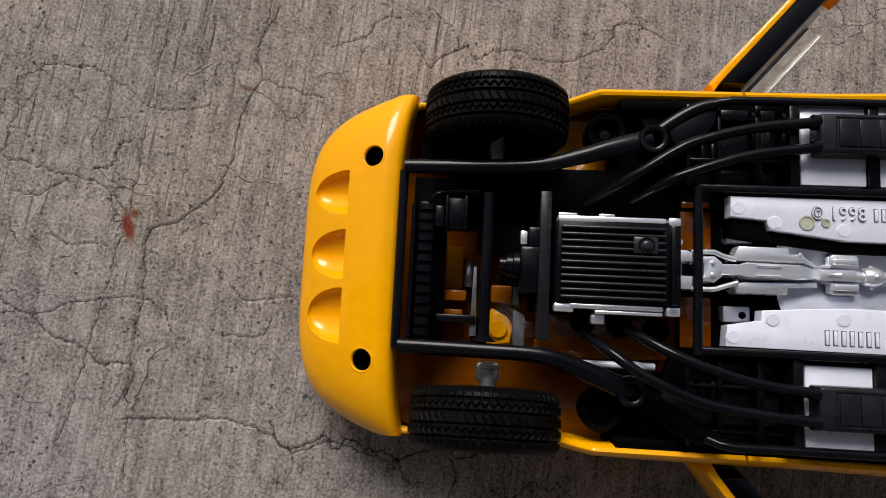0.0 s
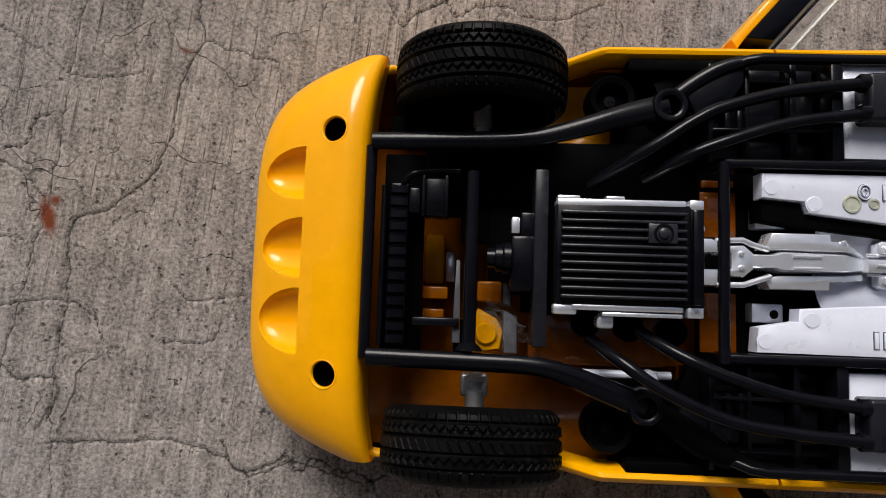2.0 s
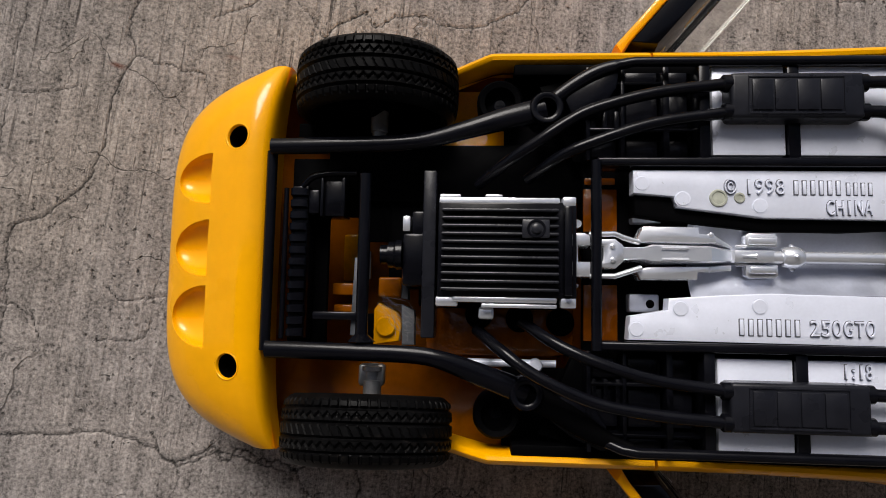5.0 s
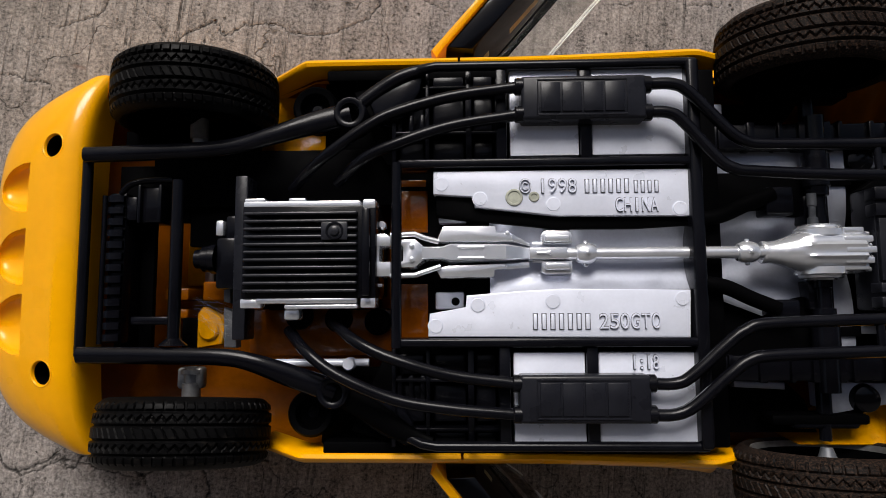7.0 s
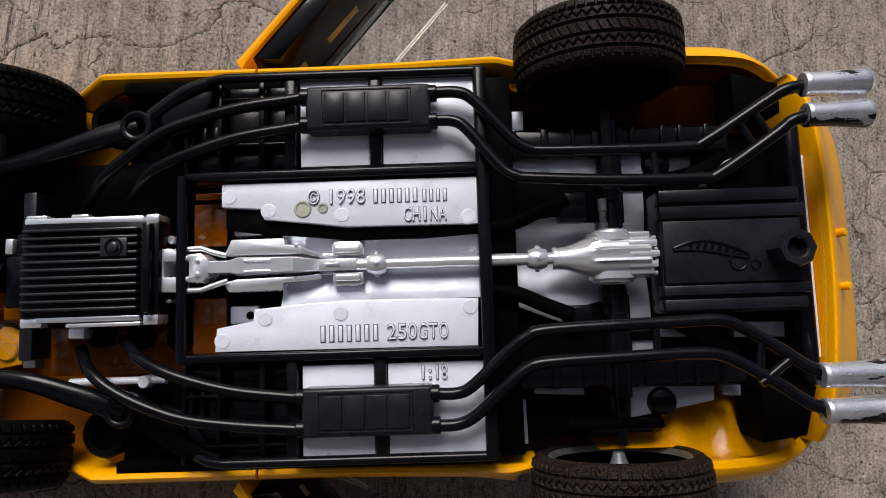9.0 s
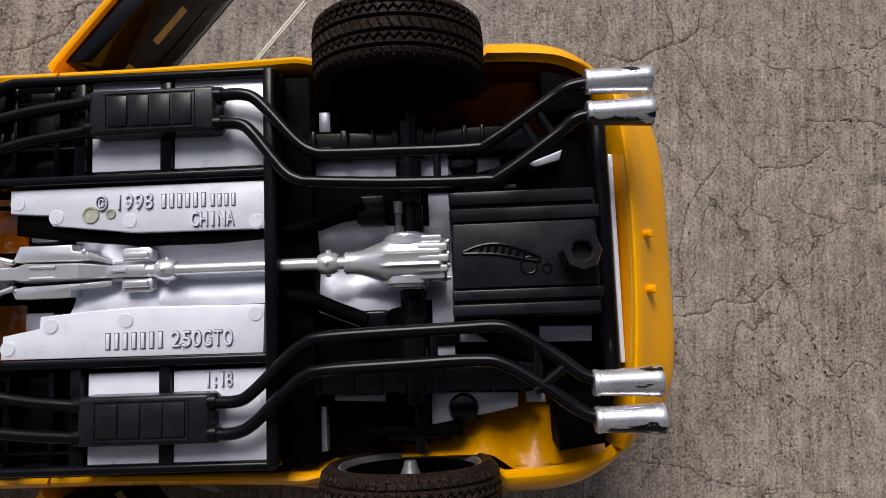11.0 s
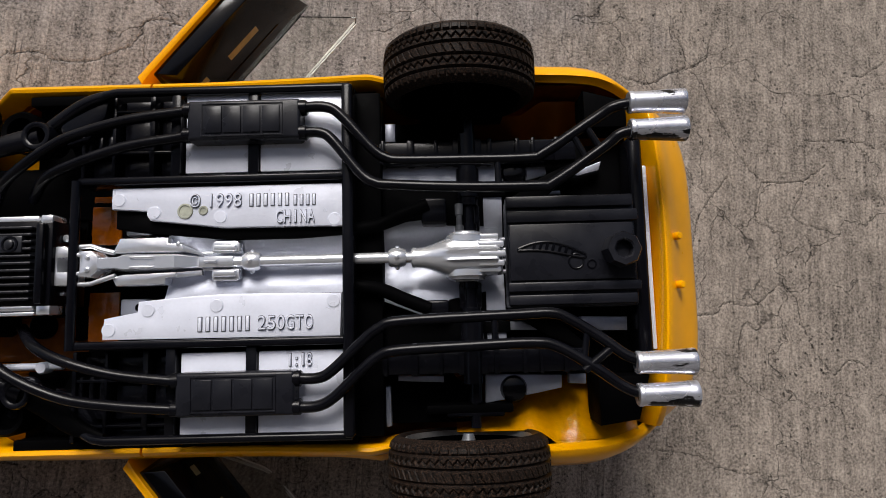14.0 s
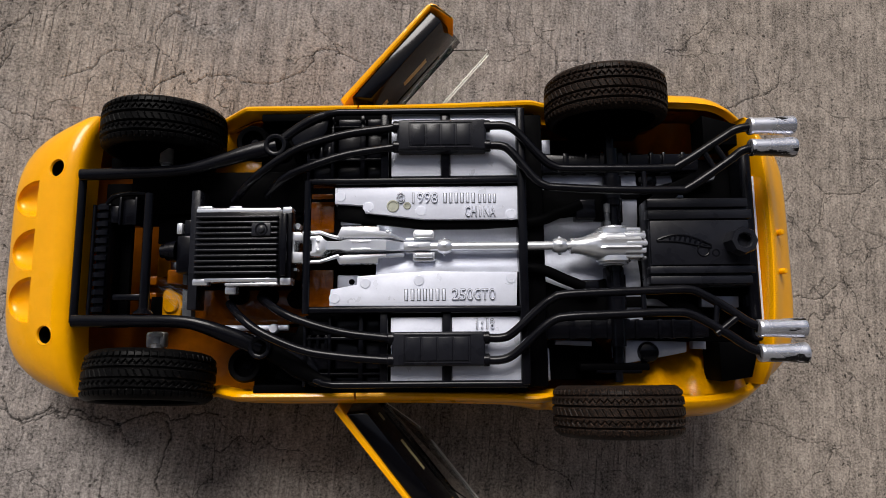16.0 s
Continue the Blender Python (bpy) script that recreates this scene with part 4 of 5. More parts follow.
for s in (1, -1):
    part("diff_flange", lathe(B(), [(3.4, 5.3), (4.9, 5.3), (5.2, 5.0), (5.2, 4.6), (5.7, 4.5), (5.9, 4.2), (5.9, 3.4), (6.2, 3.1), (6.2, 0)], (51.4, -0.2, -4.6), (0, s, 0), 28), BRIGHT, diff)
    part("axle_tube", lathe(B(), [(6, 2.0), (8, 2.0), (8.2, 1.6), (12.5, 1.6), (12.7, 2.4), (14.6, 2.4), (14.8, 2.9), (22, 2.9), (22.2, 2.3), (31, 2.3)], (52.2, 0, -5.4), (0, s, 0), 20), BLACK, car)
    part("axle_sleeve", box(B(), 49.4, 55.0, s * 6.4, s * 13, -11, -6, 0.5), BLACK, car)
    part("axle_stub", lathe(B(), [(27, 1.0), (30, 1.6), (36, 1.6), (36, 0)], (52.8, 0, -9), (0, s, 0), 16), BLACK, car)
    part("axle_stub", lathe(B(), [(36, 1.3), (42, 1.3), (42, 0)], (52.8, 0, -9), (0, s, 0), 16), BLACK, car)
    part("axle_flange", box(B(), 45.5, 60, s * 37.4, s * 39.4, -12, -7.8, 0.8, 3), BLACK, car)
    stub = part("axle_stub", lathe(B(), [(25.4, 1.5), (25.8, 1.5), (26.0, 2.5), (27, 2.5), (27.2, 1.7), (29, 1.7), (29.2, 2.1), (34, 2.1)], (-91.8, 0, -9.5), (0, s, 0), 18), STEEL, car, "dull silver front axle stub")
    part("spring_hanger", box(B(), 40.5, 62, s * 36.2, s * 38.4, -14, -7.5, 0.6), DARK, car)


part("axle_pin", lathe(B(), [(5.8, 1.1), (7.4, 1.1), (7.6, 0.75), (10.0, 0.75), (10.2, 1.0), (12.9, 1.0), (12.9, 0)], (49.8, 0, -3.4), (0, 1, 0), 16), GREYED, diff, "worn grey axle pin")


def leaf_spring(s):
    v = 26.8 if s > 0 else -25.8
    root = part("leaf_spring", box(B(), 28, 80, v - 2.8, v + 2.8, -11, -5.6, 0.5), BLACK, car, "black moulded leaf spring")
    for u, hw in ((31, 0.5), (38, 0.9), (44.5, 0.5), (52.3, 3.6), (58, 0.6), (65, 0.6), (69, 0.5), (75, 0.6)):
        part("spring_clip", box(B(), u - hw, u + hw, v - 3.1, v + 3.1, -11, -4.7, 0.3), BLACK, root)


leaf_spring(1)
leaf_spring(-1)
for s in (1, -1):
    # dullest black, in place of the shadow these arms lie in
    bar("trailing_arm", [(24, s * 7.0 + 0.3, -4), (30, s * 8 + 0.3, -4), (36, s * 10.6 + 0.3, -4.6), (42, s * 13 + 0.3, -5)], 1.7, mat=DARK, curve=True)
    part("arm_bush", box(B(), 40.4, 46.8, 8.4 if s > 0 else -14.8, 14.9 if s > 0 else -10.6, -11, -4.6, 0.7, 3), BLACK, car)


def rear_floor():
    """The silver dished floor round the differential."""
    rows = []
    for i in range(40):
        u = 25 + 36 * i / 39
        rows.append([(u, -26 + 52 * k / 36, -9.4 - 3.0 * math.exp(-((-26 + 52 * k / 36) / 7) ** 2) + 1.5 * step(31, 25, u)) for k in range(37)])
    return grid_mesh(B(), rows)


part("rear_floor", rear_floor(), ALLOY, car, "silver dished rear floor")
for s in (1, -1):
    part("rear_wedge", prism(B(), [(62, 14), (71, 14), (80, 22), (80, 24), (71, 20)] if s > 0 else [(80, -24), (80, -22), (71, -14), (62, -14), (71, -20)], -9, -6.5, 0.4), DARK, car)
    part("damper", lathe(B(), [(-6, 3.4), (-1.6, 3.4), (-0.4, 2.9), (0, 1.6), (0, 0)], (64.6, 21.8, -8.4) if s > 0 else (62.4, -33, -8.4), (0, 0, 1), 26), LINER, car)
for line in ([(31, 24.8), (46.7, 24.2), (45.6, 20.2), (40, 20.6), (35.4, 21.6), (31, 22.8)], [(56.6, 23.4), (72.8, 23.6), (73, 21.2), (66, 19.6), (61.6, 19.8), (56.8, 21.2)], [(79, 21.6), (87.4, 24.6), (86.6, 22.2), (81, 20.8)], [(56.4, 16.2), (60.7, 15.6), (59.9, 7.4), (56.0, 7.6)], [(70.6, 16.9), (76.4, 17.1), (76.4, 16.2), (70.6, 16.0)], [(31.2, 36.0), (33.9, 36.0), (33.9, 31.2), (31.2, 31.2)],
             [(56, -16.2), (74, -16.4), (74, -18.8), (56, -18.2)], [(80, -15.4), (91.8, -15.8), (91.6, -19.2), (80, -19.0)], [(55.4, -29.2), (74.6, -29.8), (74.4, -33.0), (68, -34.2), (55.2, -36.4)], [(76.4, -29.6), (80.6, -29.8), (80.6, -32.2), (76.4, -32.0)], [(33.6, -29.0), (45, -29.4), (45, -31.0), (33.6, -30.4)], [(29, -31.6), (31.6, -31.6), (31.8, -41.4), (29.2, -41.6)], [(51.6, -29.4), (53.6, -29.4), (53.6, -34.8), (51.8, -34.8)]):
    bm = B()
    prism(bm, line, -13, -10.2, 0.25)
    part("rear_pad", bm, ALLOY, car, "silver patch of the rear floor")
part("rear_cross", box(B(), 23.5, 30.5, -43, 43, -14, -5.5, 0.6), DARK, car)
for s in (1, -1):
    # near-black slabs over parts of the silver floor
    part("dark_floor_slab", prism(B(), [(29, 8.0), (31, 8.0), (36.5, 9.8), (41, 10.2), (47, 8.6), (56.2, 8.2), (56.2, 19), (29, 19)] if s > 0 else [(29, -24), (56.2, -24), (56.2, -8.6), (47, -10.4), (41.5, -14.8), (30.6, -10.5), (29, -10.3)], -12, -8.6, 0.5), DARK, car)
    part("dark_floor_slab", box(B(), 55.5, 62, s * 15.6, s * 19, -12, -8.4, 0.5), DARK, car)
for s in (1, -1):
    rows = []
    for i in range(41):
        u = 48 + 46 * i / 40
        edge = (40.6 if s > 0 else 43.4) + 4.0 * step(67, 75, u) - (6.0 if s > 0 else 3.4) * step(82, 97, u)
        near = 42.6 - 6.4 * step(49, 60, u) - 5.2 * step(58, 70, u)
        rows.append([(u, s * (near + (edge - near) * k / 12), (-24 if s < 0 else -33) + (12.5 - 2.4 * step(80, 96, u)) * k / 12 + 1.5 * math.sin(u * 0.5) * math.sin(math.pi * k / 12)) for k in range(13)])
    # the liner that faces away from the sun gets the shaded amber
    part("fender_liner", grid_mesh(B(), rows), AMBER if s > 0 else BRIGHT_INNER, car, "inside of the rear fender, coloured darker on the shaded side")
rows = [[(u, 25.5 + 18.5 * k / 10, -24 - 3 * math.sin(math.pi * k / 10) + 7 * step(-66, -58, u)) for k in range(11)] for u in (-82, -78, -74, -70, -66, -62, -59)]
part("fender_liner", grid_mesh(B(), rows), BRIGHT_INNER, car, "yellow inside of the front fender, coloured as lit")
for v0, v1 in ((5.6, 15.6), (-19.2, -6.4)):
    part("bay_fill_panel", box(B(), -43.9, -36.2, v0, v1, -10.4, -8.5, 0.3), EMBER, car, "dark amber panel, shade put into its colour")
part("bay_fill_panel", prism(B(), [(-80, -12.2), (-45.3, -12.2), (-45.3, -22.6), (-52, -23.4), (-80, -23.4)], -16, -14.2, 0.5), EMBER, car, "dark amber panel, shade put into its colour")
part("bay_fill_panel", box(B(), -43.6, -36.6, 16.6, 18.2, -10.4, -8.5, 0.3), EMBER, car, "dark amber panel, shade put into its colour")
for k in range(3):
    part("pipe_root", lathe(B(), [(-2, 3.2), (0.6, 3.2), (1.2, 2.6), (1.2, 0)], (-67.5 + 9.5 * k, -13.8 - 0.7 * k, -13), (0, 0, 1), 20), DARK, car)
lug = part("amber_lug", prism(B(), [(-92.6, -13.0), (-91.4, -11.4), (-87.2, -13.6), (-85.8, -16.4), (-86.4, -20.4), (-92.6, -21.4)], -17, -13.4, 0.6), BRIGHT_INNER, car, "glossy amber moulded lug")
part("lug_disc", lathe(B(), [(-0.5, 2.5), (0.5, 2.5), (0.9, 2.1), (0.9, 0)], (-89.6, -17.0, -13.4), (0, 0, 1), 24), BRIGHT_INNER, lug)
part("amber_lug", box(B(), -91.8, -86.2, -10.0, -5.2, -18, -14.2, 0.6, 3), AMBER, car, "glossy amber moulded lug")
part("lug_plate", prism(B(), [(-85.9, -11.6), (-82.8, -13.0), (-82.6, -21.2), (-85.6, -21.2)], -16, -12.6, 0.4), GREYED, car)
part("lug_plate", prism(B(), [(-86.0, -5.6), (-84.4, -5.6), (-84.2, -10.6), (-86.0, -10.2)], -16, -12.6, 0.4), GREYED, car)
part("hood_block", box(B(), -105, -99.6, -14.4, -11.9, -36, -24, 0.6), AMBER, car)
# raised speckled plate stands in for a reflection on the hood's inside
part("hood_glint", box(B(), -105.5, -100.4, -5.4, 7.6, -40, -36, 0.8), BRIGHT_INNER, car, "speckled plate in place of a reflection under the hood")
part("rear_tray", box(B(), 60, 98, -30, 30, -19, -14.5, 0.5), DARK, car)
part("tail_beam", box(B(), 93, 96.6, -30, 30, -14.5, -5.0, 1.4, 3), BLACK, car)
part("tail_seam", box(B(), 97.0, 98.1, -24, 22.5, -13, -7.6, 0.3), SILVER, car, "bare silver inner edge of the tail")

# -- fuel tank --
tank_part = part("fuel_tank", box(B(), 61.2, 92.2, -13.2, 13.8, -9, -0.4, 0.8), MOULD, car, "black ribbed fuel tank")
for v0, v1 in ((10.8, 13.6), (7.2, 10.0), (-9.4, -7.2), (-12.6, -10.2)):
    part("tank_rib", box(B(), 61.0, 92.6 if v0 in (7.2, -9.4) else 91.6, v0, v1, -3, 0.9, 0.35), MOULD, tank_part)
part("tank_panel", box(B(), 61.6, 91.4, -6.8, 6.8, -2, 0.6, 0.3), MOULD, tank_part)
cap = lathe(B(), [(-2, 4.2), (5.2, 4.2), (6.0, 3.8), (6.0, 2.5), (5.6, 2.1), (3.2, 2.0), (3.2, 0)], (87.6, -0.2, 0), (0, 0, 1), 8)
part("screw_boss", cap, MOULD, tank_part)


def emblem_line(t):
    return 63.6 + 16.0 * t, 0.4 + 1.2 * math.sin(3.6 * t + 0.2) - 0.8 * t


def emblem():
    """A plain wavy flame-like ribbon in low relief."""
    top, low = [], []
    for i in range(29):
        t = i / 28
        u, mid = emblem_line(t)
        half = 0.2 + 3.2 * t * (1.08 - t)
        top.append((u, mid + half, 0.7))
        low.append((u, mid - half, 0.7))
    return tube(B(), top + low[::-1] + top[:1], 0.34, 8, False)


part("emblem_disc", tube(B(), [(77.3 + 1.75 * math.cos(a * math.tau / 24), -2.4 + 1.75 * math.sin(a * math.tau / 24), 0.7) for a in range(25)], 0.24, 8, False), BLACK, tank_part)
badge = part("emblem", emblem(), BLACK, tank_part, "plain moulded flame-shaped emblem")
for k in range(7):
    u, m = emblem_line(0.24 + 0.095 * k)
    part("emblem_bar", tube(B(), [(u - 0.35, m - 1.0, 0.7), (u + 0.35, m + 1.0, 0.75)], 0.34, 6, False), BLACK, badge)
part("emblem_ring", tube(B(), [(81 + 1.0 * math.cos(a * 0.45), -3.2 + 1.0 * math.sin(a * 0.45), 0.7) for a in range(15)], 0.2, 6, False), BLACK, badge)


# -- exhausts --
def muffler(u0, u1, v0, v1):
    root = part("muffler", box(B(), u0, u1, v0, v1, -4, 4.2, 0.8, 3), MOULD, car, "black moulded exhaust muffler")
    pu0, pu1, pv0, pv1 = u0 + 4.0, u1 - 4.7, v0 + 1.3, v1 - 1.3
    for i in range(4):
        a = pu0 + (pu1 - pu0) * i / 4
        part("muffler_panel", box(B(), a + 0.22, a + (pu1 - pu0) / 4 - 0.22, pv0 + 0.3, pv1 - 0.3, 3.6, 4.55, 0.2), MOULD, root)
    frame_line = [(pu0 - 0.4, pv0 - 0.3, 4.2), (pu1 + 0.4, pv0 - 0.3, 4.2), (pu1 + 0.4, pv1 + 0.3, 4.2), (pu0 - 0.4, pv1 + 0.3, 4.2), (pu0 - 0.4, pv0 - 0.3, 4.2)]
    part("muffler_rim", tube(B(), frame_line, 0.24, 6, False), MOULD, root)
    for v in (v1 - 1.9, v0 + 1.7):
        for a, d in ((u0, -1), (u1, 1)):
            part("muffler_neck", lathe(B(), [(-0.5, 1.9), (1.1, 1.9), (1.4, 1.6), (1.4, 0)], (a, v, 2.4), (d, 0, 0), 16), BLACK, root)


muffler(-15.0, 12.2, 28.6, 38.4)
muffler(-16.4, 10.9, -36.2, -26.2)
PIPES = [
    [(-68, 16, -7), (-61, 20.3, 0), (-55, 24, 2.4), (-49, 28, 2.8), (-43, 31, 2.8), (-30.5, 34.4, 2.8), (-15.6, 36.4, 2.6)],
    [(-57, 17, -5), (-50.3, 20.8, 1.2), (-43, 23.8, 2.8), (-30.6, 27.8, 2.8), (-15.8, 30.1, 2.6)],
    [(-68, -17, -6), (-62.3, -21.4, 0.6), (-55, -26.3, 2.6), (-43, -31.3, 2.8), (-31, -33.3, 2.8), (-17, -34.5, 2.6)],
    [(-58, -15, -5), (-51.5, -19.2, 0.6), (-43, -22.9, 2.8), (-31, -26.3, 2.8), (-17, -28.1, 2.6)],
]
UPPER_TAIL_PIPES = [
    [(12.4, 36.6, 2.6), (18, 36.4, 3), (21.8, 34.2, 3.2), (29.4, 25.5, 3.8), (33, 23, 4), (36.5, 22.4, 4.2), (50, 22, 5), (66, 21.7, 6), (70, 22.8, 6.4), (82, 30.2, 8), (86, 32.4, 9), (91, 33.2, 9.6)],
    [(12.4, 30.4, 2.6), (17, 30.0, 3), (20, 27.8, 3.4), (26.6, 19.4, 4.2), (30, 17, 4.6), (33.5, 16.4, 4.8), (50, 15.3, 5.6), (68, 14.8, 6.6), (72, 15.6, 7), (83.5, 23.2, 8.4), (87, 25.8, 9.2), (91, 26.6, 9.6)],
]
LOWER_TAIL_PIPES = [
    [(10.6, -28.1, 2.6), (16, -28.1, 3), (19.5, -26.4, 3.4), (26.5, -20, 4.2), (30.5, -17, 4.6), (36, -15.6, 5), (62, -14.8, 6), (70, -14.7, 6.4), (74, -16.2, 6.8), (81, -20.8, 8), (86, -24.6, 9.2), (91, -25.9, 10)],
    [(10.6, -34.6, 2.6), (16, -34.4, 3), (20, -32.4, 3.4), (26.5, -26.4, 4.4), (30.5, -23.3, 4.8), (35, -22.2, 5.2), (50, -21.6, 5.8), (65, -21.2, 6.4), (71, -22.2, 6.8), (79, -27, 8), (85.5, -31.6, 9.2), (91, -32.8, 10)],
]
for p in PIPES + UPPER_TAIL_PIPES + LOWER_TAIL_PIPES:
    bar("exhaust_pipe", p, 1.3, curve=True)
for v, w in ((33.2, 9.6), (26.7, 9.6), (-26.0, 10), (-32.9, 10)):
    bm = lathe(B(), [(89.2, 0), (89.2, 2.3), (89.5, 2.55), (90.2, 2.55), (90.35, 2.42), (93.5, 2.5), (97.5, 2.7), (101.0, 2.9), (101.9, 3.0), (102.1, 2.9), (101.9, 2.6), (95, 2.3), (95, 0)], (0 if v > 0 else -1.9, v, w), (1, 0, 0), 32)
    part("exhaust_tip", bm, CHROME, car, "chipped chrome exhaust tip")
for pts in ([(79.6, 28.6, 7.6), (82.8, 22.8, 8)], [(76.6, 26.6, 7.2), (79.4, 20.8, 7.6)], [(77.5, -19.0, 7.4), (76.6, -25.6, 7.6)], [(59, 21.9, 5.6), (59, 15.1, 6)], [(57, -14.9, 5.8), (57, -21.4, 6)]):
    bar("pipe_bracket", pts, 0.8)
part("pipe_clamp", tube(B(), [(76.5, -27.5, 8), (82.5, -22.8, 8.4)], 1.0, 10, False), BLACK, car)
part("rear_corner", prism(B(), [(83, 33), (94, 33), (94, 40), (83, 43)], -18, -8, 0.5), DARK, car)
part("rear_corner", prism(B(), [(82.5, -41.8), (92, -40.5), (95, -30), (82.5, -30)], -18, -5, 0.5), DARK, car)


# -- wheels --
def tyre_mesh(width):
    """A tyre as one closed sheet, with block shoulders and zigzag grooves pressed into the tread."""
    h, R = width / 2, 19.2
    sides = [(1.2, 15.0), (0.5, 15.3), (0.0, 15.8), (-0.25, 16.6), (0.1, 17.5), (0.8, 18.2)]
    ys = [-h + a for a, r in sides] + list(np.linspace(-h + 1.2, h - 1.2, 49)) + [h - a for a, r in reversed(sides)]
    rs = [r for a, r in sides] + [None] * 49 + [r for a, r in reversed(sides)]
    n, blocks = 696, 58
    rows = []
    for y, r0 in zip(ys, rs):
        row = []
        for k in range(n):
            a = k / n
            x = abs(y) / h
            r = r0 if r0 is not None else R - 0.9 * x ** 3.4
            if r0 is None:
                tooth = (a * blocks) % 1
                saw = abs(2 * tooth - 1) * 2 - 1
                depth = 0.0
                for g, lag in ((-0.41, 1), (0.41, -1)):
                    depth = max(depth, 0.5 * step(0.42, 0.14, abs(y - g * h - 0.52 * lag * saw)))
                if x < 0.19 and (tooth + 0.3 * y) % 1 < 0.16:
                    depth = max(depth, 0.3)
                for g in (-0.62, -0.21, 0.21, 0.62):
                    depth = max(depth, 0.65 * step(0.4, 0.15, abs(y - g * h)))
                if x > 0.62 and (a * blocks + 0.3 * (y / h)) % 1 < 0.26:
                    depth = max(depth, 0.5)
                r -= depth
            row.append((r * math.sin(a * math.tau), y, r * math.cos(a * math.tau)))
        rows.append(row + row[:1])
    bm = grid_mesh(B(), rows)
    bmesh.ops.remove_doubles(bm, verts=bm.verts, dist=0.001)
    return bm


def wheel(rubber, lip, turn):
    root = new("wheel")
    root.parent = car
    part("tyre", tyre_mesh(14.2), rubber, root, "dusty black rubber tyre with block tread", 35)
    h = 7.1
    rim_bm = lathe(B(), [(h - 1.2, 15.2), (h - 0.6, 14.9), (h - 1.2, 14.5), (h - 2.5, 13.9), (-h + 2.5, 13.9), (-h + 1.2, 14.5), (-h + 0.6, 14.9), (-h + 1.2, 15.2)], (0, 0, 0), (0, 1, 0), 64)
    part("rim", rim_bm, DARK, root, "dark wheel rim")
    for s in (1, -1):
        part("rim_lip", lathe(B(), [(s * (h - 1.0), 15.35), (s * (h - 0.35), 15.15), (s * (h - 0.3), 14.8), (s * (h - 0.9), 14.5), (s * (h - 1.6), 14.3)], (0, 0, 0), (0, 1, 0), 64), lip, root)
    part("wheel_disc", lathe(B(), [(1.0, 14.0), (1.6, 10.5), (0.6, 7.5), (0.4, 4.0), (1.6, 3.4), (1.6, 0)], (0, 0, 0), (0, 1, 0), 48), DARK, root, "dark dished wheel disc")
    part("back_plate", lathe(B(), [(-3.4, 14.1), (-3.0, 11.0), (-2.6, 10.6), (-2.6, 5.0), (-3.2, 4.4), (-3.2, 0)], (0, 0, 0), (0, 1, 0), 48), DARK, root, "dull black wheel back")
    part("hub", lathe(B(), [(-3.0, 3.4), (-3.6, 3.2), (-4.2, 2.3), (-5.6, 1.7), (-7.2, 1.2), (-7.2, 0)], (0, 0, 0), (0, 1, 0), 24), DARK if lip is DARK else GREYED, root)
    root.matrix_local = turn
    return root


# lips and hubs are coloured near black on wheels whose rims sit in shade
wheel(RUBBER, DARK, pose(-92.2 * MM, 38.8 * MM, -9.0 * MM))
wheel(RUBBER, DARK, pose(-92.4 * MM, -39.9 * MM, -8.0 * MM, -9) @ pose(0, 0, 0, 0, 0, 180))
wheel(DUSTY, DARK, pose(50.8 * MM, 46.2 * MM, -4.5 * MM, 2))
wheel(DUSTY, STEEL, pose(50.6 * MM, -49.9 * MM, -4.5 * MM, -4) @ pose(0, 0, 0, 0, 0, 180))


# -- open doors --
SLOT = material("pale_yellow_slit", (0.42, 0.38, 0.19), 0.5, 0, 700, 0.3, 0.1)


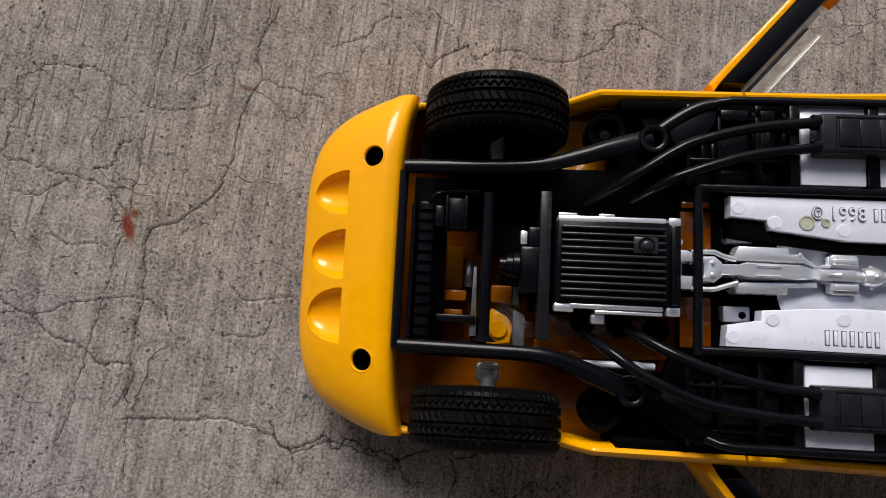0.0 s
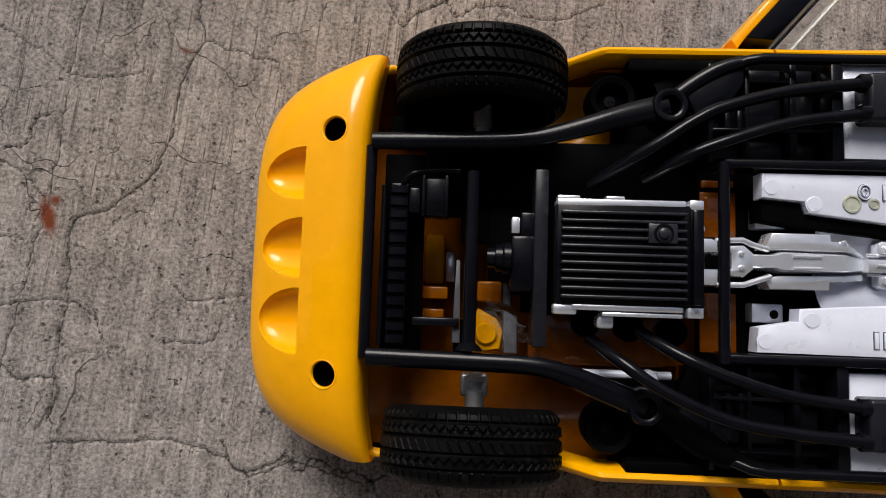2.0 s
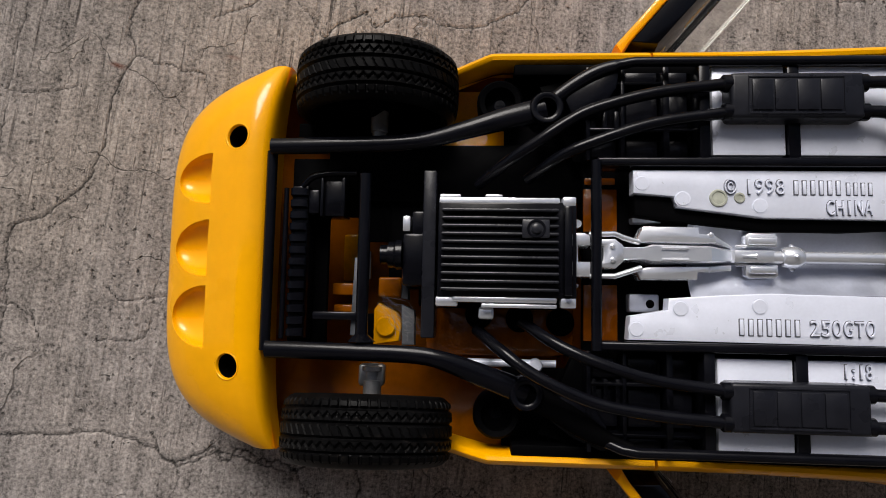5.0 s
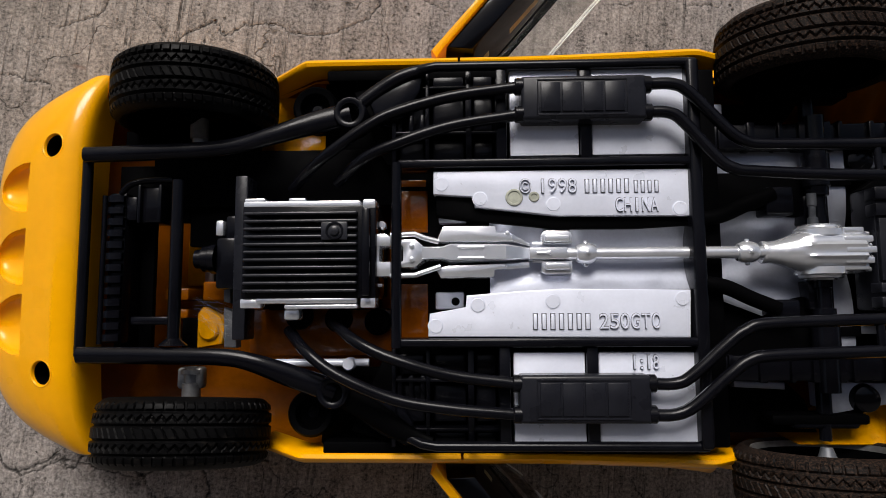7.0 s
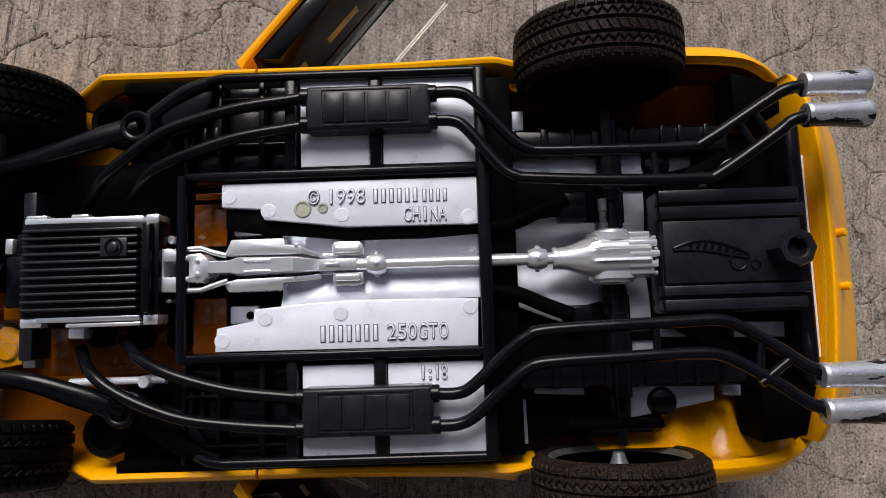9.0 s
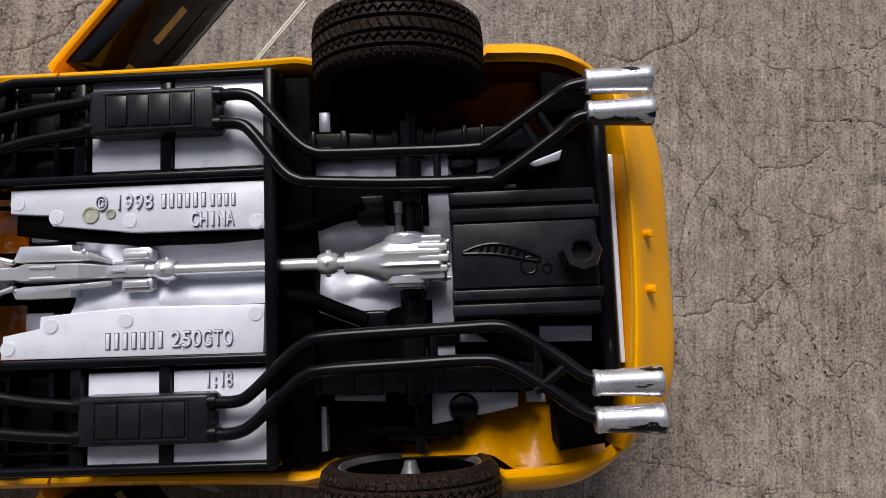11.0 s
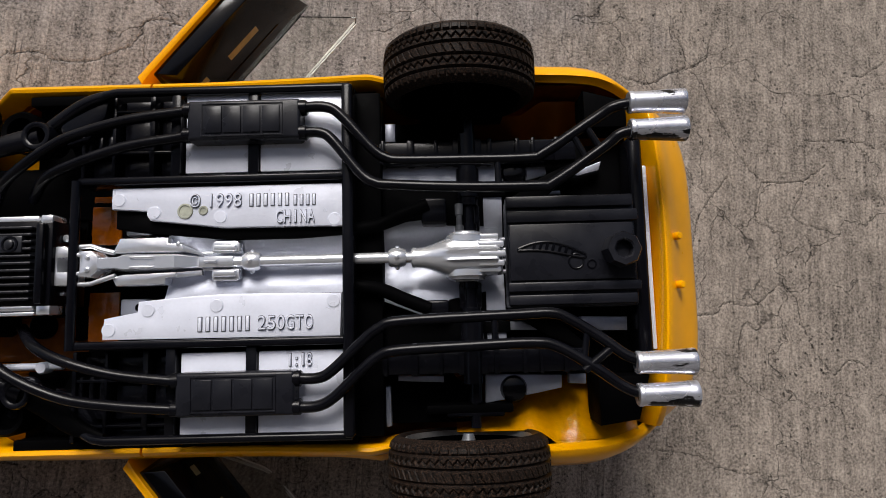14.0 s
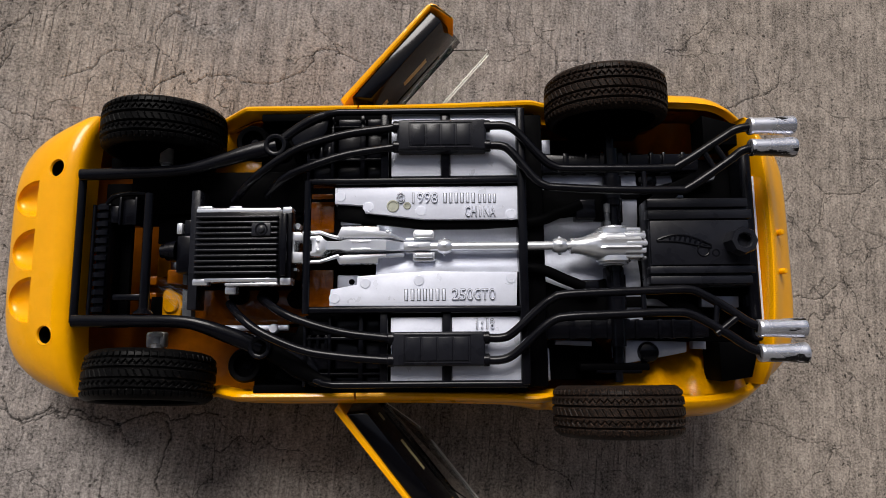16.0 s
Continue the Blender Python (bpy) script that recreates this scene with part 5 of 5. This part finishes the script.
def door(hu, hv, angle, o, lean):
    root = new("door")
    root.parent = car
    root.matrix_local = Matrix.Translation((hu * MM, hv * MM, 0)) @ Matrix.Rotation(o * radians(angle), 4, "Z")
    edge = [(0, -2.6), (0.8, 0), (45.1, 0), (46.7, -0.7), (47.4, -2.2), (47.4, -10.2), (46.6, -10.6), (46.2, -2.6), (45.4, -1.8), (3, -2.2)]
    part("door_skin", prism(B(), [(x, o * y) for x, y in edge][::-1 if o > 0 else 1], -24, -12, 0.7), YELLOW, root, "yellow painted door skin")
    part("door_panel", box(B(), 0.6, 45.9, -o * 1.8, o * 0.1, -38, -23, 0.3), YELLOW, root)
    bm = B()
    top = [(4.0, -1.9), (44.6, -1.9), (44.6, -7.4), (8.0, -7.4)]
    low = [(2.0, -1.9), (49.0, -1.9), (52.0, -10.2), (7.0, -10.2)]
    ring = [[bm.verts.new((x, o * y, w)) for x, y in line] for line, w in ((top, -13.4), (low, -37))]
    bm.faces.new(ring[0])
    bm.faces.new(ring[1][::-1])
    for i in range(4):
        bm.faces.new((ring[0][i], ring[0][(i + 1) % 4], ring[1][(i + 1) % 4], ring[1][i]))
    bmesh.ops.bevel(bm, geom=bm.edges[:], offset=0.4, segments=2, affect="EDGES", profile=0.5)
    liner = part("door_liner", bm, LINER, root, "black glossy door liner")
    for x0, x1, w in ((22, 34, -25), (10.5, 13.5, -24)):
        y = -7.4 - 2.8 * (-13.4 - w) / 23.6
        bm = box(B(), x0, x1, -1.2, 1.2, -0.2, 0.1, 0.08, 1)
        bmesh.ops.transform(bm, matrix=Matrix.Translation((0, o * y, w)) @ Matrix.Rotation(o * radians(83.2), 4, "X"), verts=bm.verts)
        part("door_slot", bm, SLOT, liner, "pale yellow slit in the door liner")
    part("liner_groove", tube(B(), [(12, -o * 9.5, -31), (40, -o * 9.5, -31)], 0.2, 6, False), LINER, liner)
    bm = B()
    far = -8 - 7.6 * lean
    low, top = [(8, -10, -36), (47, -10, -36)], [(23, far + 0.6, -56), (27, far, -58), (62.5, far, -58), (64, far + 0.6, -56)]
    outline = [low[0]] + top + [low[1]]
    a = [bm.verts.new((x, o * y, w)) for x, y, w in outline]
    b2 = [bm.verts.new((x, o * (y - 0.6), w)) for x, y, w in outline]
    bm.faces.new(a)
    bm.faces.new(b2[::-1])
    for i in range(len(a)):
        j = (i + 1) % len(a)
        bm.faces.new((a[i], b2[i], b2[j], a[j]))
    pane = part("window_pane", bm, GLASS, root, "clear plastic door window", 0)
    pane.visible_shadow = False
    for shift in (0.0, 1.1):
        rail = tube(B(), [(10 + shift * 0.6, -o * (10.6 - shift), -38), (23 + shift * 0.4, o * (far + shift), -56), (27, o * (far - 0.6 + shift), -58), (63, o * (far - 0.6 + shift), -58)], 0.36, 8, False)
        part("pane_edge", rail, PANE_EDGE, pane, "frosted edge of the pane").visible_shadow = False
    return root


door(-36.1, 51.0, 48.9, 1, 1.0)
door(-36.6, -49.8, 50.7, -1, 0.5)


# -- raised lettering on the floor plates --
# dark colour that stands in for the contact shadow round raised strokes
OUTLINE_SHADE = material("outline_shade", (0.08, 0.08, 0.10), 0.7, 0, 900, 0.3, 0.1)


def strokes(text, size, extrude, offset, bevel, mat):
    cu = bpy.data.curves.new("lettering", "FONT")
    cu.body, cu.size, cu.extrude, cu.offset, cu.bevel_depth = text, size * MM, extrude * MM, offset * MM, bevel * MM
    tmp = new("lettering", cu)
    me = bpy.data.meshes.new_from_object(tmp.evaluated_get(bpy.context.evaluated_depsgraph_get()))
    bpy.data.objects.remove(tmp)
    me.materials.clear()
    me.materials.append(mat)
    return me


def lettering(text, u0, u1, v, size, parent, w=0.1):
    """Raised characters in even cells between u0 and u1, each on a dark outline for its contact shade."""
    cell = (u1 - u0) / len(text)
    for i, ch in enumerate(text):
        me = strokes(ch, size, 0.4, -0.07, 0.05, SILVER)
        xs = [q.co.x for q in me.vertices]
        wide, mid = max(xs) - min(xs), (max(xs) + min(xs)) / 2
        k = 1.0 if ch in "1I:" else min(1.3, 0.80 * cell * MM / wide)
        at = ((u0 + (i + 0.5) * cell) * MM - mid * k, v * MM, w * MM)
        for name, mesh, lift in (("letter", me, 0.0), ("letter_shade", strokes(ch, size, 0.03, 0.12, 0.0, OUTLINE_SHADE), 0.02)):
            ob = new(name, mesh)
            ob.parent = parent
            ob.scale = (k, 1, 1)
            ob.location = (at[0], at[1], at[2] + lift * MM)


lettering("\u00a9", -15.7, -12.6, 13.1, 4.4, floor_a)
lettering("1998", -11.4, -2.7, 13.1, 4.6, floor_a)
lettering("CHINA", 5.4, 15.0, 8.8, 4.4, floor_a)
lettering("250GTO", 1.2, 14.6, -16.7, 4.7, floor_b)
lettering("1:18", 8.0, 14.1, -25.4, 4.3, floor_b, -0.9)


def bars(u0, u1, v0, v1, count, parent, w=0.0):
    """Plain raised bars, one to a character, each on a dark outline for its contact shade."""
    cell = (u1 - u0) / count
    for i in range(count):
        a = u0 + i * cell
        part("name_bar", box(B(), a + 0.3 * cell, a + 0.7 * cell, v0, v1, w - 0.1, w + 0.4, 0.16, 2), SILVER, parent)
        part("bar_shade", box(B(), a + 0.2 * cell, a + 0.8 * cell, v0 - 0.16, v1 + 0.16, w - 0.1, w + 0.1, 0), OUTLINE_SHADE, parent)


bars(-1.4, 9.0, 13.1, 16.0, 6, floor_a)
bars(9.4, 15.4, 13.1, 15.6, 4, floor_a)
bars(-13.4, -0.2, -16.8, -13.5, 7, floor_b)


# -- a wisp of cobweb in the engine bay --
web = tagged(new("cobweb"), "thin grey wisp of cobweb across the engine bay", "cobweb", kind="stuff")
web.matrix_world = car.matrix_world.copy()
WEB = material("cobweb_silk", (0.3, 0.3, 0.3), 0.8, 0, 900, 0.1, 0.0)
rng = random.Random(4)
bm = B()
for k in range(26):
    a = Vector((-90 + rng.uniform(-1, 3), -11 + rng.uniform(-4, 2), -6 + rng.uniform(-3, 1)))
    c = Vector((-82 + rng.uniform(-5, 2), -18.5 + rng.uniform(-2, 4), -9 + rng.uniform(-4, 1)))
    m = (a + c) / 2 + Vector((rng.uniform(-2, 2), rng.uniform(-2, 2), rng.uniform(-2, 0)))
    tube(bm, [a, m, c], 0.016, 4, True)
part("strands", bm, WEB, web)
